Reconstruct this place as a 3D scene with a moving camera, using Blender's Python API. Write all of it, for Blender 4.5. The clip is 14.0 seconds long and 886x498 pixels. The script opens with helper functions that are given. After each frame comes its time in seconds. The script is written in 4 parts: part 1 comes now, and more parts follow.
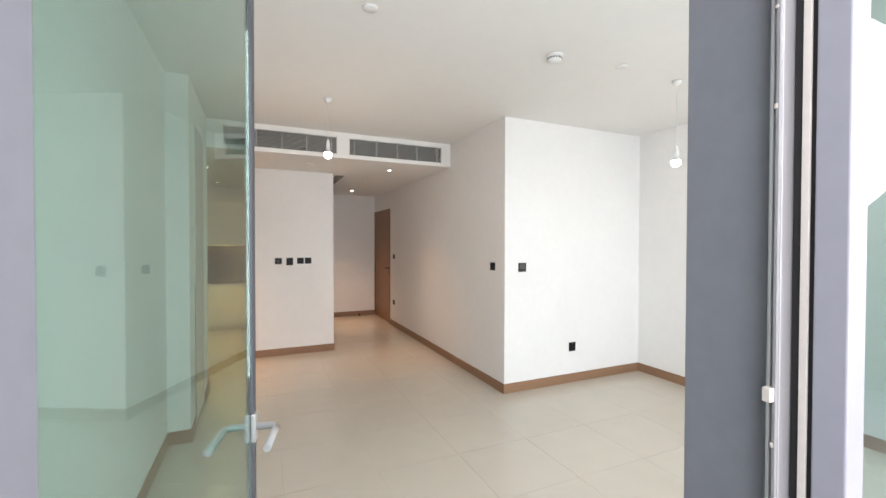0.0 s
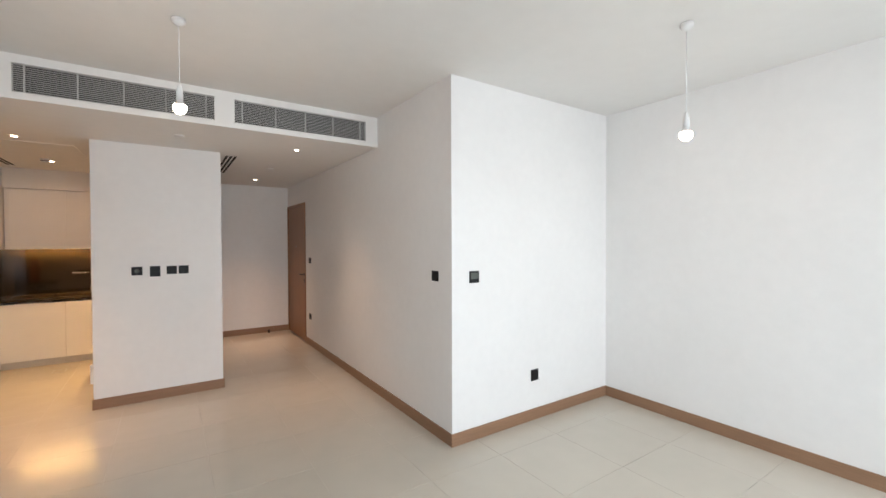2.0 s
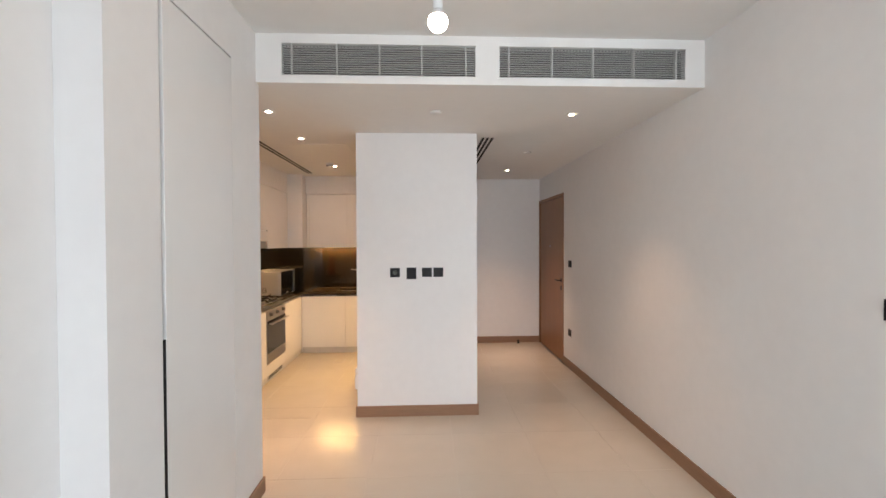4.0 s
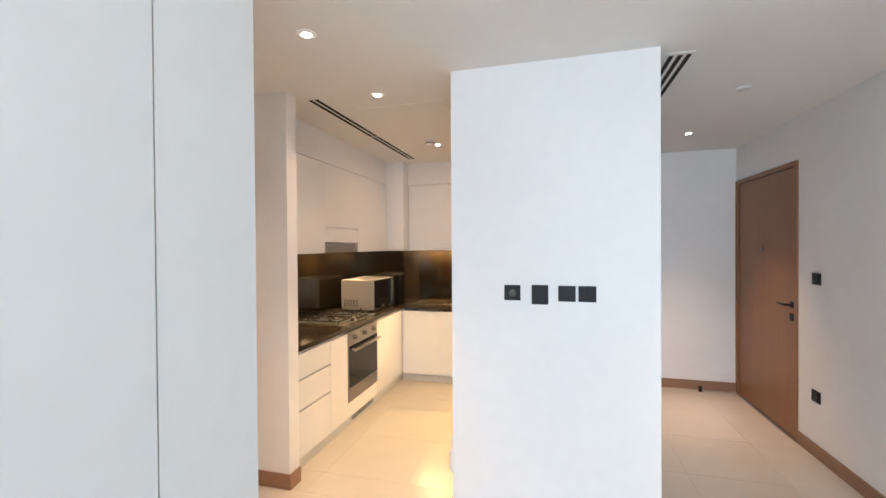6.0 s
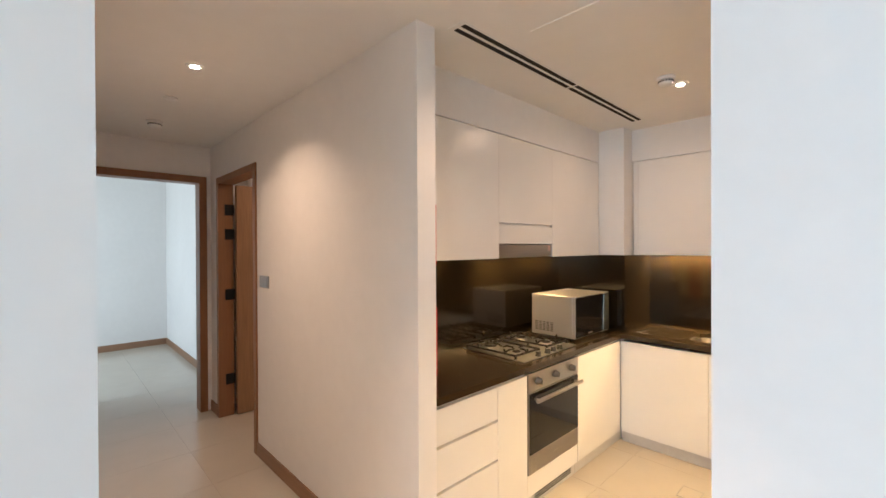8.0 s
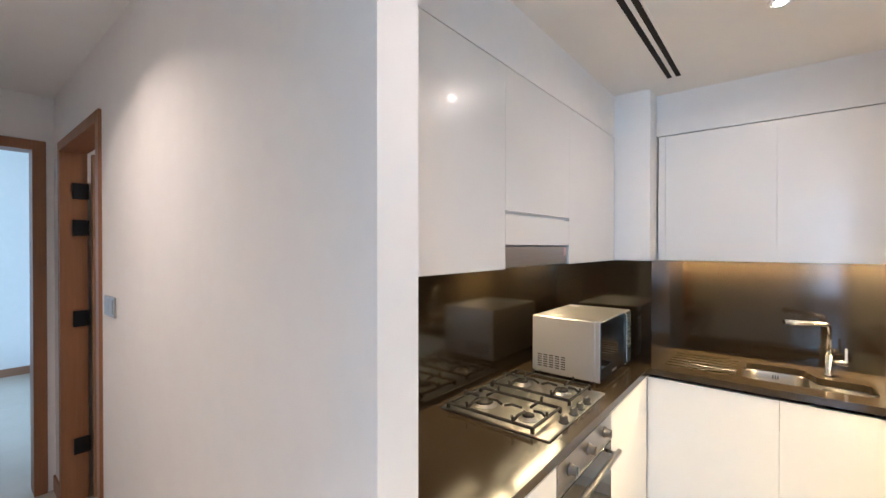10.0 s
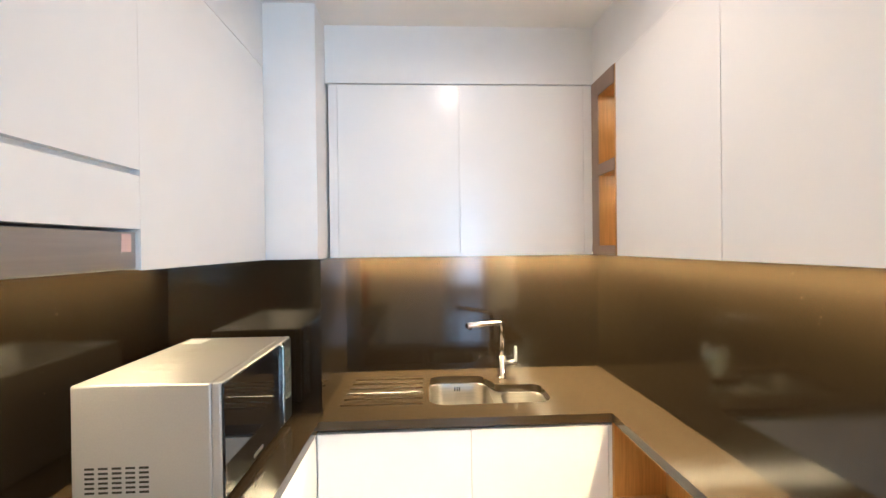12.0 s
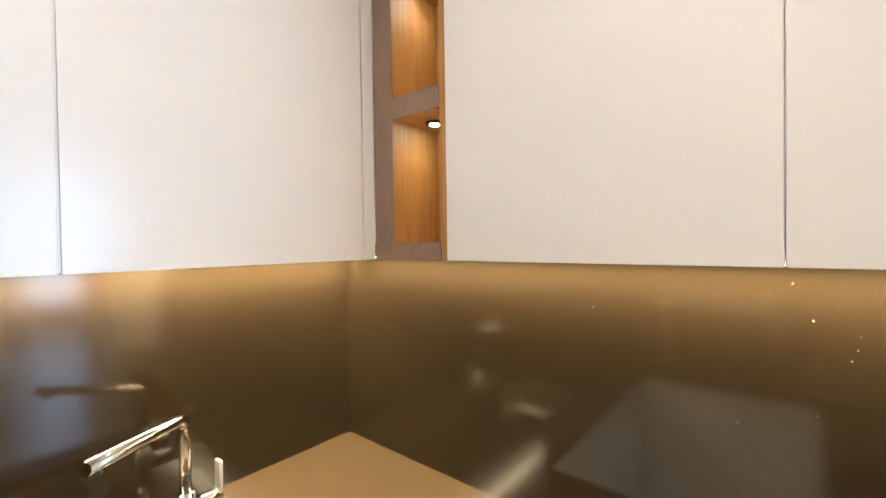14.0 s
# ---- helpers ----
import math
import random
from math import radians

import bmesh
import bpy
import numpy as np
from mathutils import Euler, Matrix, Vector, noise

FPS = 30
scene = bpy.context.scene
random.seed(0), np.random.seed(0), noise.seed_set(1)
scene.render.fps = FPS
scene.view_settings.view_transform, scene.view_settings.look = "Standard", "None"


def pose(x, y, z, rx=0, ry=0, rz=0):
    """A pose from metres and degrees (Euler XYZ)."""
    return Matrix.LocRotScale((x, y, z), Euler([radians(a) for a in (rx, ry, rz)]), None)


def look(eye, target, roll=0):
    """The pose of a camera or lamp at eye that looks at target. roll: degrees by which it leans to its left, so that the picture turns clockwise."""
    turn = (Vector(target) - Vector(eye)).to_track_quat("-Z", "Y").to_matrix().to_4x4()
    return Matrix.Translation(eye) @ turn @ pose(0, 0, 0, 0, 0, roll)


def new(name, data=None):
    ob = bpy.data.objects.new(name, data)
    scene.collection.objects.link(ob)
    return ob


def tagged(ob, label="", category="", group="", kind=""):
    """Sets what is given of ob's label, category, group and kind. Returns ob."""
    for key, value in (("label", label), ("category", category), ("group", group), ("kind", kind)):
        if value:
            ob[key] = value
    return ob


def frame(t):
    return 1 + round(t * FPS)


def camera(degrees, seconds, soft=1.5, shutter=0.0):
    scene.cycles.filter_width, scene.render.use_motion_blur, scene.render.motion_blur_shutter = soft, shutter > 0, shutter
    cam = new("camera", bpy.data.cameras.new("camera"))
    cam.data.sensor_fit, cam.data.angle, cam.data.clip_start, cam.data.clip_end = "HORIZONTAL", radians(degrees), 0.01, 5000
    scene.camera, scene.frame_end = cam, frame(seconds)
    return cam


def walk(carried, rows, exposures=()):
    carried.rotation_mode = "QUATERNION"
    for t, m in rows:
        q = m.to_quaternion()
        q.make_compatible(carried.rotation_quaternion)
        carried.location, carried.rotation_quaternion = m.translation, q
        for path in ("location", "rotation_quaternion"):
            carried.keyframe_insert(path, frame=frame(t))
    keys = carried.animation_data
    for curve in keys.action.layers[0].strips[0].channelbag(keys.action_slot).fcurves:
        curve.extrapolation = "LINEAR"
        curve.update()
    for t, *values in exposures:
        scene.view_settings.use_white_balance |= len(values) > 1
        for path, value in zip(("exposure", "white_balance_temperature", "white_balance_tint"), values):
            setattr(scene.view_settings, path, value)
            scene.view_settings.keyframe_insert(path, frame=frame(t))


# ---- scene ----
cam = camera(94.2, 14.0)
PATH = [
    (0, (-0.026, -0.359, 1.572), (0.794, 1.465, 1.541), 0.1),
    (0.5, (0.105, -0.138, 1.579), (1.204, 1.532, 1.548), -0.2),
    (1, (0.238, 0.097, 1.58), (1.389, 1.732, 1.543), -0.1),
    (1.5, (0.367, 0.385, 1.589), (1.521, 2.018, 1.552), -0.2),
    (2, (0.492, 0.671, 1.595), (1.602, 2.334, 1.559), -0.2),
    (2.5, (0.584, 1.008, 1.606), (1.487, 2.792, 1.571), -0.3),
    (3, (0.567, 1.347, 1.605), (1.088, 3.278, 1.571), -0.4),
    (3.5, (0.542, 1.678, 1.585), (0.789, 3.663, 1.555), -0.2),
    (3.7, (0.528, 1.811, 1.584), (0.702, 3.803, 1.552), -0.2),
    (5.8, (0.475, 3.318, 1.581), (0.038, 5.27, 1.561), -0.3),
    (6, (0.458, 3.461, 1.578), (-0.066, 5.391, 1.559), -0.4),
    (6.5, (0.402, 3.805, 1.595), (-0.327, 5.667, 1.579), -0.3),
    (7, (0.38, 4.124, 1.59), (-0.578, 5.879, 1.577), -0.3),
    (7.5, (0.311, 4.366, 1.593), (-0.986, 5.888, 1.578), -0.3),
    (7.7, (0.257, 4.467, 1.589), (-1.169, 5.869, 1.578), -0.3),
    (9.8, (-0.598, 5.211, 1.597), (-2.075, 6.56, 1.591), -0.2),
    (10, (-0.66, 5.271, 1.604), (-1.921, 6.823, 1.591), -0.0),
    (10.6, (-0.754, 5.516, 1.579), (-1.393, 7.411, 1.577), -0.6),
    (11, (-0.794, 5.705, 1.578), (-1.126, 7.677, 1.572), -0.6),
    (11.4, (-0.812, 5.937, 1.572), (-0.944, 7.933, 1.567), -0.7),
    (12, (-0.829, 6.313, 1.562), (-0.738, 8.311, 1.549), -0.7),
    (12.5, (-0.844, 6.635, 1.548), (-0.548, 8.613, 1.548), -0.8),
    (13, (-0.844, 6.938, 1.552), (-0.271, 8.854, 1.544), -0.8),
    (13.5, (-0.819, 7.192, 1.546), (0.231, 8.894, 1.529), -0.6),
    (14, (-0.767, 7.364, 1.554), (0.765, 8.649, 1.528), -0.8),
]
EXPOSURES = [(0, 0.40, 6700, 17), (2.0, 0.28, 6500, 17), (3.5, 0.37, 6450, 18), (6.0, 1.0, 5550, 10), (7.7, 1.0, 5600, 10), (9.8, 1.2, 4550, 5), (10.6, 1.52, 4350, 3), (12.0, 1.72, 4400, 3), (14.0, 1.8, 4450, 1)]
walk(cam, [(t, look(eye, target, roll)) for t, eye, target, roll in PATH], EXPOSURES)

# ---- light ----
world = bpy.data.worlds.new("sky")
scene.world = world
world.use_nodes = True
wn = world.node_tree.nodes
sky = wn.new("ShaderNodeTexSky")
sky.sky_type, sky.sun_disc = "NISHITA", False
sky.sun_elevation, sky.sun_rotation = radians(48), radians(20)
world.node_tree.links.new(sky.outputs[0], wn["Background"].inputs[0])
wn["Background"].inputs[1].default_value = 0.05


OFFSET = Vector((0, 0, 0))


def lamp(name, kind, place, watts, colour, **kw):
    data = bpy.data.lights.new(name, kind)
    data.energy, data.color = watts, colour
    for key, value in kw.items():
        if key == "size":
            if kind == "AREA":
                data.shape = "RECTANGLE"
                data.size, data.size_y = value
            else:
                data.shadow_soft_size = value
        elif key == "cone":
            data.spot_size, data.spot_blend = radians(value), 1.0
        elif key == "spread":
            data.spread = radians(value)
    ob = new(name, data)
    ob.matrix_world = Matrix.Translation(OFFSET) @ place
    return ob


DAY = (0.94, 0.97, 1.0)
WARM = (1.0, 0.62, 0.36)
STRIP = (1.0, 0.60, 0.22)
SPOT = (1.0, 0.80, 0.60)
SOFT = (1.0, 0.80, 0.60)
# daylight in the openings of the window wall, the bedroom window
lamp("window_light", "AREA", look((2.6, -1.30, 1.60), (2.6, 3, -2.4)), 74, DAY, size=(3.2, 2.6))
lamp("window_light", "AREA", look((0.25, -0.95, 1.60), (0.4, 3, -0.5)), 50, DAY, size=(1.6, 2.6))
lamp("bedroom_light", "AREA", look((-6.4, 3.15, 1.45), (-6.4, 6, 1.2)), 26, (0.95, 1.0, 0.93), size=(2.6, 2.3))

# ---- materials ----


def mat(name, colour, rough=0.5, metal=0.0, grain=0.0, scale=20.0, blotch=0.0, bump=0.0, bump_scale=200.0, stretch=(1, 1, 1), coat=0.0, random_amount=0.0, tint=None, spec=0.5):
    m = bpy.data.materials.new(name)
    m.use_nodes = True
    n, l = m.node_tree.nodes, m.node_tree.links
    b = n["Principled BSDF"]
    b.inputs["Roughness"].default_value = rough
    b.inputs["Metallic"].default_value = metal
    b.inputs["Coat Weight"].default_value = coat
    b.inputs["Coat Roughness"].default_value = 0.04
    b.inputs["Specular IOR Level"].default_value = spec
    b.inputs["Base Color"].default_value = (*colour, 1)
    geo = n.new("ShaderNodeNewGeometry")
    mp = n.new("ShaderNodeMapping")
    mp.inputs["Scale"].default_value = stretch
    l.new(geo.outputs["Position"], mp.inputs["Vector"])
    out = None
    if grain or blotch or random_amount:
        def noise_node(s, detail):
            t = n.new("ShaderNodeTexNoise")
            t.inputs["Scale"].default_value, t.inputs["Detail"].default_value = s, detail
            l.new(mp.outputs[0], t.inputs["Vector"])
            return t.outputs["Fac"]
        fac = None
        for s, amount, detail in ((scale, grain, 6), (scale * 0.08, blotch, 3)):
            if not amount:
                continue
            r = n.new("ShaderNodeMapRange")
            r.inputs["From Min"].default_value, r.inputs["From Max"].default_value = 0.3, 0.7
            r.inputs["To Min"].default_value, r.inputs["To Max"].default_value = 1 - amount, 1 + amount
            l.new(noise_node(s, detail), r.inputs["Value"])
            if fac is None:
                fac = r.outputs[0]
            else:
                k = n.new("ShaderNodeMath")
                k.operation = "MULTIPLY"
                l.new(fac, k.inputs[0]), l.new(r.outputs[0], k.inputs[1])
                fac = k.outputs[0]
        if random_amount:
            info = n.new("ShaderNodeObjectInfo")
            r = n.new("ShaderNodeMapRange")
            r.inputs["To Min"].default_value, r.inputs["To Max"].default_value = 1 - random_amount, 1 + random_amount
            l.new(info.outputs["Random"], r.inputs["Value"])
            if fac is None:
                fac = r.outputs[0]
            else:
                k = n.new("ShaderNodeMath")
                k.operation = "MULTIPLY"
                l.new(fac, k.inputs[0]), l.new(r.outputs[0], k.inputs[1])
                fac = k.outputs[0]
        v = n.new("ShaderNodeVectorMath")
        v.operation = "SCALE"
        v.inputs[0].default_value = colour
        l.new(fac, v.inputs["Scale"])
        l.new(v.outputs[0], b.inputs["Base Color"])
    if bump:
        t = n.new("ShaderNodeTexNoise")
        t.inputs["Scale"].default_value, t.inputs["Detail"].default_value = bump_scale, 4
        l.new(mp.outputs[0], t.inputs["Vector"])
        bp = n.new("ShaderNodeBump")
        bp.inputs["Strength"].default_value, bp.inputs["Distance"].default_value = bump, 0.002
        l.new(t.outputs["Fac"], bp.inputs["Height"])
        l.new(bp.outputs[0], b.inputs["Normal"])
    return m


def glow(name, colour, strength):
    m = bpy.data.materials.new(name)
    m.use_nodes = True
    b = m.node_tree.nodes["Principled BSDF"]
    b.inputs["Base Color"].default_value = (*colour, 1)
    b.inputs["Emission Color"].default_value = (*colour, 1)
    b.inputs["Emission Strength"].default_value = strength
    return m


def glass(name, colour, rough=0.0):
    m = bpy.data.materials.new(name)
    m.use_nodes = True
    b = m.node_tree.nodes["Principled BSDF"]
    b.inputs["Base Color"].default_value = (*colour, 1)
    b.inputs["Transmission Weight"].default_value = 1.0
    b.inputs["Roughness"].default_value = rough
    b.inputs["IOR"].default_value = 1.5
    return m


def quartz(name, colour, rough):
    """Polished dark engineered stone with pale flecks."""
    m = mat(name, colour, rough, scale=30, blotch=0.06, bump=0.005, bump_scale=5, spec=0.4)
    n, l = m.node_tree.nodes, m.node_tree.links
    b = n["Principled BSDF"]
    base = b.inputs["Base Color"].links[0].from_socket
    geo = n.new("ShaderNodeNewGeometry")
    fac = None
    for s, lo, hi in ((26, 0.045, 0.02), (44, 0.065, 0.03)):
        wob = n.new("ShaderNodeTexNoise")
        wob.inputs["Scale"].default_value = 40
        add = n.new("ShaderNodeVectorMath")
        add.operation = "MULTIPLY_ADD"
        add.inputs[1].default_value = (0.03, 0.03, 0.03)
        l.new(geo.outputs["Position"], wob.inputs["Vector"])
        l.new(wob.outputs["Color"], add.inputs[0]), l.new(geo.outputs["Position"], add.inputs[2])
        v = n.new("ShaderNodeTexVoronoi")
        v.inputs["Scale"].default_value = s
        l.new(add.outputs[0], v.inputs["Vector"])
        r = n.new("ShaderNodeMapRange")
        r.inputs["From Min"].default_value, r.inputs["From Max"].default_value = lo, hi
        l.new(v.outputs["Distance"], r.inputs["Value"])
        g = n.new("ShaderNodeTexNoise")
        g.inputs["Scale"].default_value = 3.5 if s < 50 else 5.0
        l.new(geo.outputs["Position"], g.inputs["Vector"])
        gr = n.new("ShaderNodeMapRange")
        gr.inputs["From Min"].default_value, gr.inputs["From Max"].default_value = 0.48, 0.62
        l.new(g.outputs["Fac"], gr.inputs["Value"])
        k = n.new("ShaderNodeMath")
        k.operation = "MULTIPLY"
        l.new(r.outputs[0], k.inputs[0]), l.new(gr.outputs[0], k.inputs[1])
        if fac is None:
            fac = k.outputs[0]
        else:
            q = n.new("ShaderNodeMath")
            q.operation = "MAXIMUM"
            l.new(fac, q.inputs[0]), l.new(k.outputs[0], q.inputs[1])
            fac = q.outputs[0]
    mx = n.new("ShaderNodeMix")
    mx.data_type = "RGBA"
    l.new(fac, mx.inputs["Factor"])
    l.new(base, mx.inputs["A"])
    mx.inputs["B"].default_value = (0.20, 0.155, 0.095, 1)
    l.new(mx.outputs["Result"], b.inputs["Base Color"])
    return m


PAINT = mat("white_wall_paint", (0.80, 0.79, 0.78), 0.75, grain=0.012, scale=14, blotch=0.02, bump=0.05, bump_scale=350)
CEIL = mat("white_ceiling_paint", (0.80, 0.79, 0.77), 0.85, grain=0.01, scale=9, blotch=0.02, bump=0.04, bump_scale=300)
LACQUER = mat("white_lacquer", (0.79, 0.785, 0.775), 0.27, grain=0.01, scale=6, blotch=0.01, bump=0.012, bump_scale=9, coat=0.15)
TILE = mat("beige_porcelain", (0.54, 0.495, 0.42), 0.19, grain=0.02, scale=5, blotch=0.02, bump=0.006, bump_scale=12, random_amount=0.007)
GROUT = mat("pale_grout", (0.57, 0.54, 0.47), 0.8, grain=0.06, scale=60)
SKIRT = mat("taupe_skirting_veneer", (0.275, 0.155, 0.090), 0.45, grain=0.10, scale=60, blotch=0.06, stretch=(0.15, 0.15, 4), bump=0.04)
DOORWOOD = mat("brown_wood_veneer", (0.25, 0.116, 0.050), 0.42, grain=0.07, scale=40, blotch=0.06, stretch=(3, 3, 0.12), bump=0.05)
OAK = mat("warm_oak_veneer", (0.44, 0.232, 0.046), 0.45, grain=0.16, scale=45, blotch=0.10, stretch=(3, 3, 0.15), bump=0.05)
TAUPE = mat("taupe_edge_laminate", (0.26, 0.18, 0.12), 0.4, grain=0.08, scale=60, stretch=(3, 3, 0.2))
# one polished stone twice: darkened for the dim splashback, lightened for the strip-lit worktop
QUARTZSHADED = quartz("brown_quartz_shaded", (0.0110, 0.0078, 0.0041), 0.10)
QUARTZLIT = quartz("brown_quartz_lit", (0.034, 0.024, 0.0125), 0.13)
STEEL = mat("brushed_steel", (0.36, 0.345, 0.33), 0.30, metal=1.0, grain=0.06, scale=120, stretch=(0.05, 1, 1), bump=0.03)
SATIN = mat("satin_grey_metal", (0.42, 0.40, 0.38), 0.38, metal=1.0, grain=0.05, scale=100, stretch=(1, 0.05, 1))
BOWLSTEEL = mat("brushed_bowl_steel", (0.31, 0.285, 0.25), 0.33, metal=1.0, grain=0.06, scale=120, stretch=(0.05, 1, 1))
CHROME = mat("polished_chrome", (0.46, 0.45, 0.43), 0.10, metal=1.0)
SILVER = mat("silver_painted_sheet", (0.38, 0.36, 0.345), 0.35, metal=0.55, grain=0.03, scale=200)
BLACK = mat("black_plastic", (0.008, 0.009, 0.010), 0.45, grain=0.1, scale=100, spec=0.25)
# near-black that paints the shade inside grilles, slots and vents
GAPSHADE = mat("painted_cavity_shade", (0.012, 0.011, 0.010), 0.9)
BLACKGLASS = mat("black_glass", (0.006, 0.006, 0.007), 0.05, spec=0.4)
IRON = mat("cast_iron", (0.012, 0.010, 0.009), 0.6, bump=0.2, bump_scale=500, spec=0.25)
GREYALU = mat("grey_powder_coated_aluminium", (0.19, 0.20, 0.23), 0.45, grain=0.04, scale=30, bump=0.03, bump_scale=700)
ALU = mat("bare_aluminium", (0.40, 0.40, 0.41), 0.42, metal=0.5, grain=0.05, scale=80, stretch=(1, 1, 0.05))
RUBBER = mat("black_rubber_gasket", (0.010, 0.010, 0.011), 0.6)
LILAC = mat("pale_grey_coated_frame", (0.30, 0.305, 0.35), 0.4, grain=0.03, scale=30)
DARKALU = mat("dark_grey_coated_edge", (0.075, 0.080, 0.095), 0.5, grain=0.04, scale=30)
CREAM = mat("cream_nylon", (0.56, 0.53, 0.49), 0.45, grain=0.03, scale=60)
SATINCHROME = mat("satin_chrome_plate", (0.72, 0.73, 0.75), 0.28, metal=0.85)
WHITEPL = mat("white_plastic", (0.75, 0.75, 0.74), 0.4)
GRILLE = mat("grey_white_grille_paint", (0.50, 0.50, 0.49), 0.4)
RED = mat("red_enamel", (0.55, 0.012, 0.02), 0.2, coat=0.5)
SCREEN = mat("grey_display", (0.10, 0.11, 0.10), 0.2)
CONCRETE = mat("balcony_tile", (0.40, 0.39, 0.37), 0.6, grain=0.1, scale=15)
BULB = glow("lit_bulb", (1.0, 0.83, 0.62), 30)
SPOTGLOW = glow("lit_downlight", (1.0, 0.80, 0.55), 25)
LED = glow("led_strip", (1.0, 0.68, 0.33), 4)
DOORGLASS = glass("green_tinted_glass", (0.44, 0.64, 0.57))
WINGLASS = glass("clear_window_glass", (0.60, 0.78, 0.76))

# ---- mesh helpers ----
ORIGIN = {}


def box_bm(x0, x1, y0, y1, z0, z1, bevel=0.0, seg=2, bm=None):
    own = bmesh.new()
    bmesh.ops.create_cube(own, size=1)
    bmesh.ops.scale(own, vec=(x1 - x0, y1 - y0, z1 - z0), verts=own.verts)
    bmesh.ops.translate(own, vec=((x0 + x1) / 2, (y0 + y1) / 2, (z0 + z1) / 2), verts=own.verts)
    if bevel:
        bmesh.ops.bevel(own, geom=own.edges[:], offset=bevel, segments=seg, profile=0.5, affect="EDGES")
    if bm is None:
        return own
    tmp = bpy.data.meshes.new("tmp")
    own.to_mesh(tmp)
    bm.from_mesh(tmp)
    bpy.data.meshes.remove(tmp)
    return bm


def tube_bm(points, r, sides=14, bm=None, caps=True, radii=None):
    """A round bar along points, its radius r (or radii, one a point)."""
    bm = bm or bmesh.new()
    pts = [Vector(p) for p in points]
    rings = []
    side = None
    for i, p in enumerate(pts):
        d = ((pts[min(i + 1, len(pts) - 1)] - pts[max(i - 1, 0)])).normalized()
        if side is None:
            side = d.orthogonal().normalized()
        side = (side - d * side.dot(d)).normalized()
        up = d.cross(side)
        rr = radii[i] if radii else r
        rings.append([bm.verts.new(p + (side * math.cos(a) + up * math.sin(a)) * rr) for a in (2 * math.pi * k / sides for k in range(sides))])
    for a, b in zip(rings, rings[1:]):
        for k in range(sides):
            f = bm.faces.new((a[k], a[(k + 1) % sides], b[(k + 1) % sides], b[k]))
            f.smooth = True
    if caps:
        bm.faces.new(rings[0][::-1])
        bm.faces.new(rings[-1])
    return bm


def lathe_bm(x, y, profile, sides=28, bm=None):
    """A body turned round the upright through (x, y); profile: (radius, z), from top to bottom or the other way."""
    return tube_bm([(x, y, z) for r, z in profile], 0, sides, bm, True, [max(r, 0.0004) for r, z in profile]) if all(
        abs(a[1] - b[1]) > 1e-6 for a, b in zip(profile, profile[1:])) else lathe_flat(x, y, profile, sides, bm)


def lathe_flat(x, y, profile, sides, bm):
    bm = bm or bmesh.new()
    rings = [[bm.verts.new((x + max(r, 0.0004) * math.cos(2 * math.pi * k / sides), y + max(r, 0.0004) * math.sin(2 * math.pi * k / sides), z)) for k in range(sides)] for r, z in profile]
    for a, b in zip(rings, rings[1:]):
        for k in range(sides):
            f = bm.faces.new((a[k], a[(k + 1) % sides], b[(k + 1) % sides], b[k]))
            f.smooth = True
    bm.faces.new(rings[0][::-1])
    bm.faces.new(rings[-1])
    return bm


def turned(bm, matrix):
    bmesh.ops.transform(bm, matrix=matrix, verts=bm.verts)
    return bm


def thing(name, at, label, category, group=""):
    ob = new(name)
    ob.location = Vector(at) + OFFSET
    ob.empty_display_size = 0.1
    ORIGIN[ob.name] = Vector(at) + OFFSET
    return tagged(ob, label, category, group)


def part(name, bm, material, parent=None, label=""):
    """Links a bmesh given in the world's metres as one mesh object under a thing or part."""
    org = ORIGIN[parent.name] if parent else Vector((0, 0, 0))
    bmesh.ops.recalc_face_normals(bm, faces=bm.faces[:])
    bmesh.ops.translate(bm, vec=OFFSET - org, verts=bm.verts)
    me = bpy.data.meshes.new(name)
    bm.to_mesh(me)
    bm.free()
    me.materials.append(material)
    ob = new(name, me)
    if parent:
        ob.parent = parent
    ORIGIN[ob.name] = org
    return tagged(ob, label)


def solid(name, bm, material, label, category, kind="", group=""):
    return tagged(part(name, bm, material), label, category, group, kind)


def wall(name, x0, x1, y0, y1, z0, z1, label="white painted plaster wall", material=None, bm=None):
    return solid(name, box_bm(x0, x1, y0, y1, z0, z1, bm=bm), material or PAINT, label, "wall", "structure")


# ---- plan (metres) ----
HI, LO = 2.875, 2.573            # living and low ceilings
XL, XA, XR = -0.529, 2.307, 4.248  # left wall, entrance wall, recess wall
YB, YR, YF = 4.608, 3.270, 8.462  # bulkhead, recess wall, end of the hall
PX0, PX1, PY = -0.115, 0.978, 5.764  # pillar
KX0, KX1, KY = -1.925, 0.113, 8.58   # kitchen walls
CY0, CY1 = 5.760, 5.866              # partition of the corridor
CX = -4.35                           # end of the corridor

YE = 4.652                           # end of the west wall
OFFSET = Vector((0, 0, 0))           # where a block of the plan is laid out in its own metres

# ---- structure ----
XS, YS = -0.685, 3.400           # the wall steps back towards the window
bm = box_bm(XS - 0.12, XS, -0.02, YS, 0, HI)
box_bm(XS - 0.12, XL, YS, 3.682, 0, HI, bm=bm)
box_bm(XL - 0.12, XL, 4.288, YE, 0, HI, bm=bm)
box_bm(XL - 0.12, XL, 3.682, 4.288, 2.585, HI, bm=bm)
solid("wall_west", bm, PAINT, "white painted wall with a tall opening for a cupboard", "wall", "structure")
wall("wall_recess", XA, XR + 0.12, YR, YR + 0.12, 0, HI)
wall("wall_east", XR, XR + 0.12, -0.02, YR, 0, HI)
DY0, DY1, DZ = 7.315, 8.456, 2.228
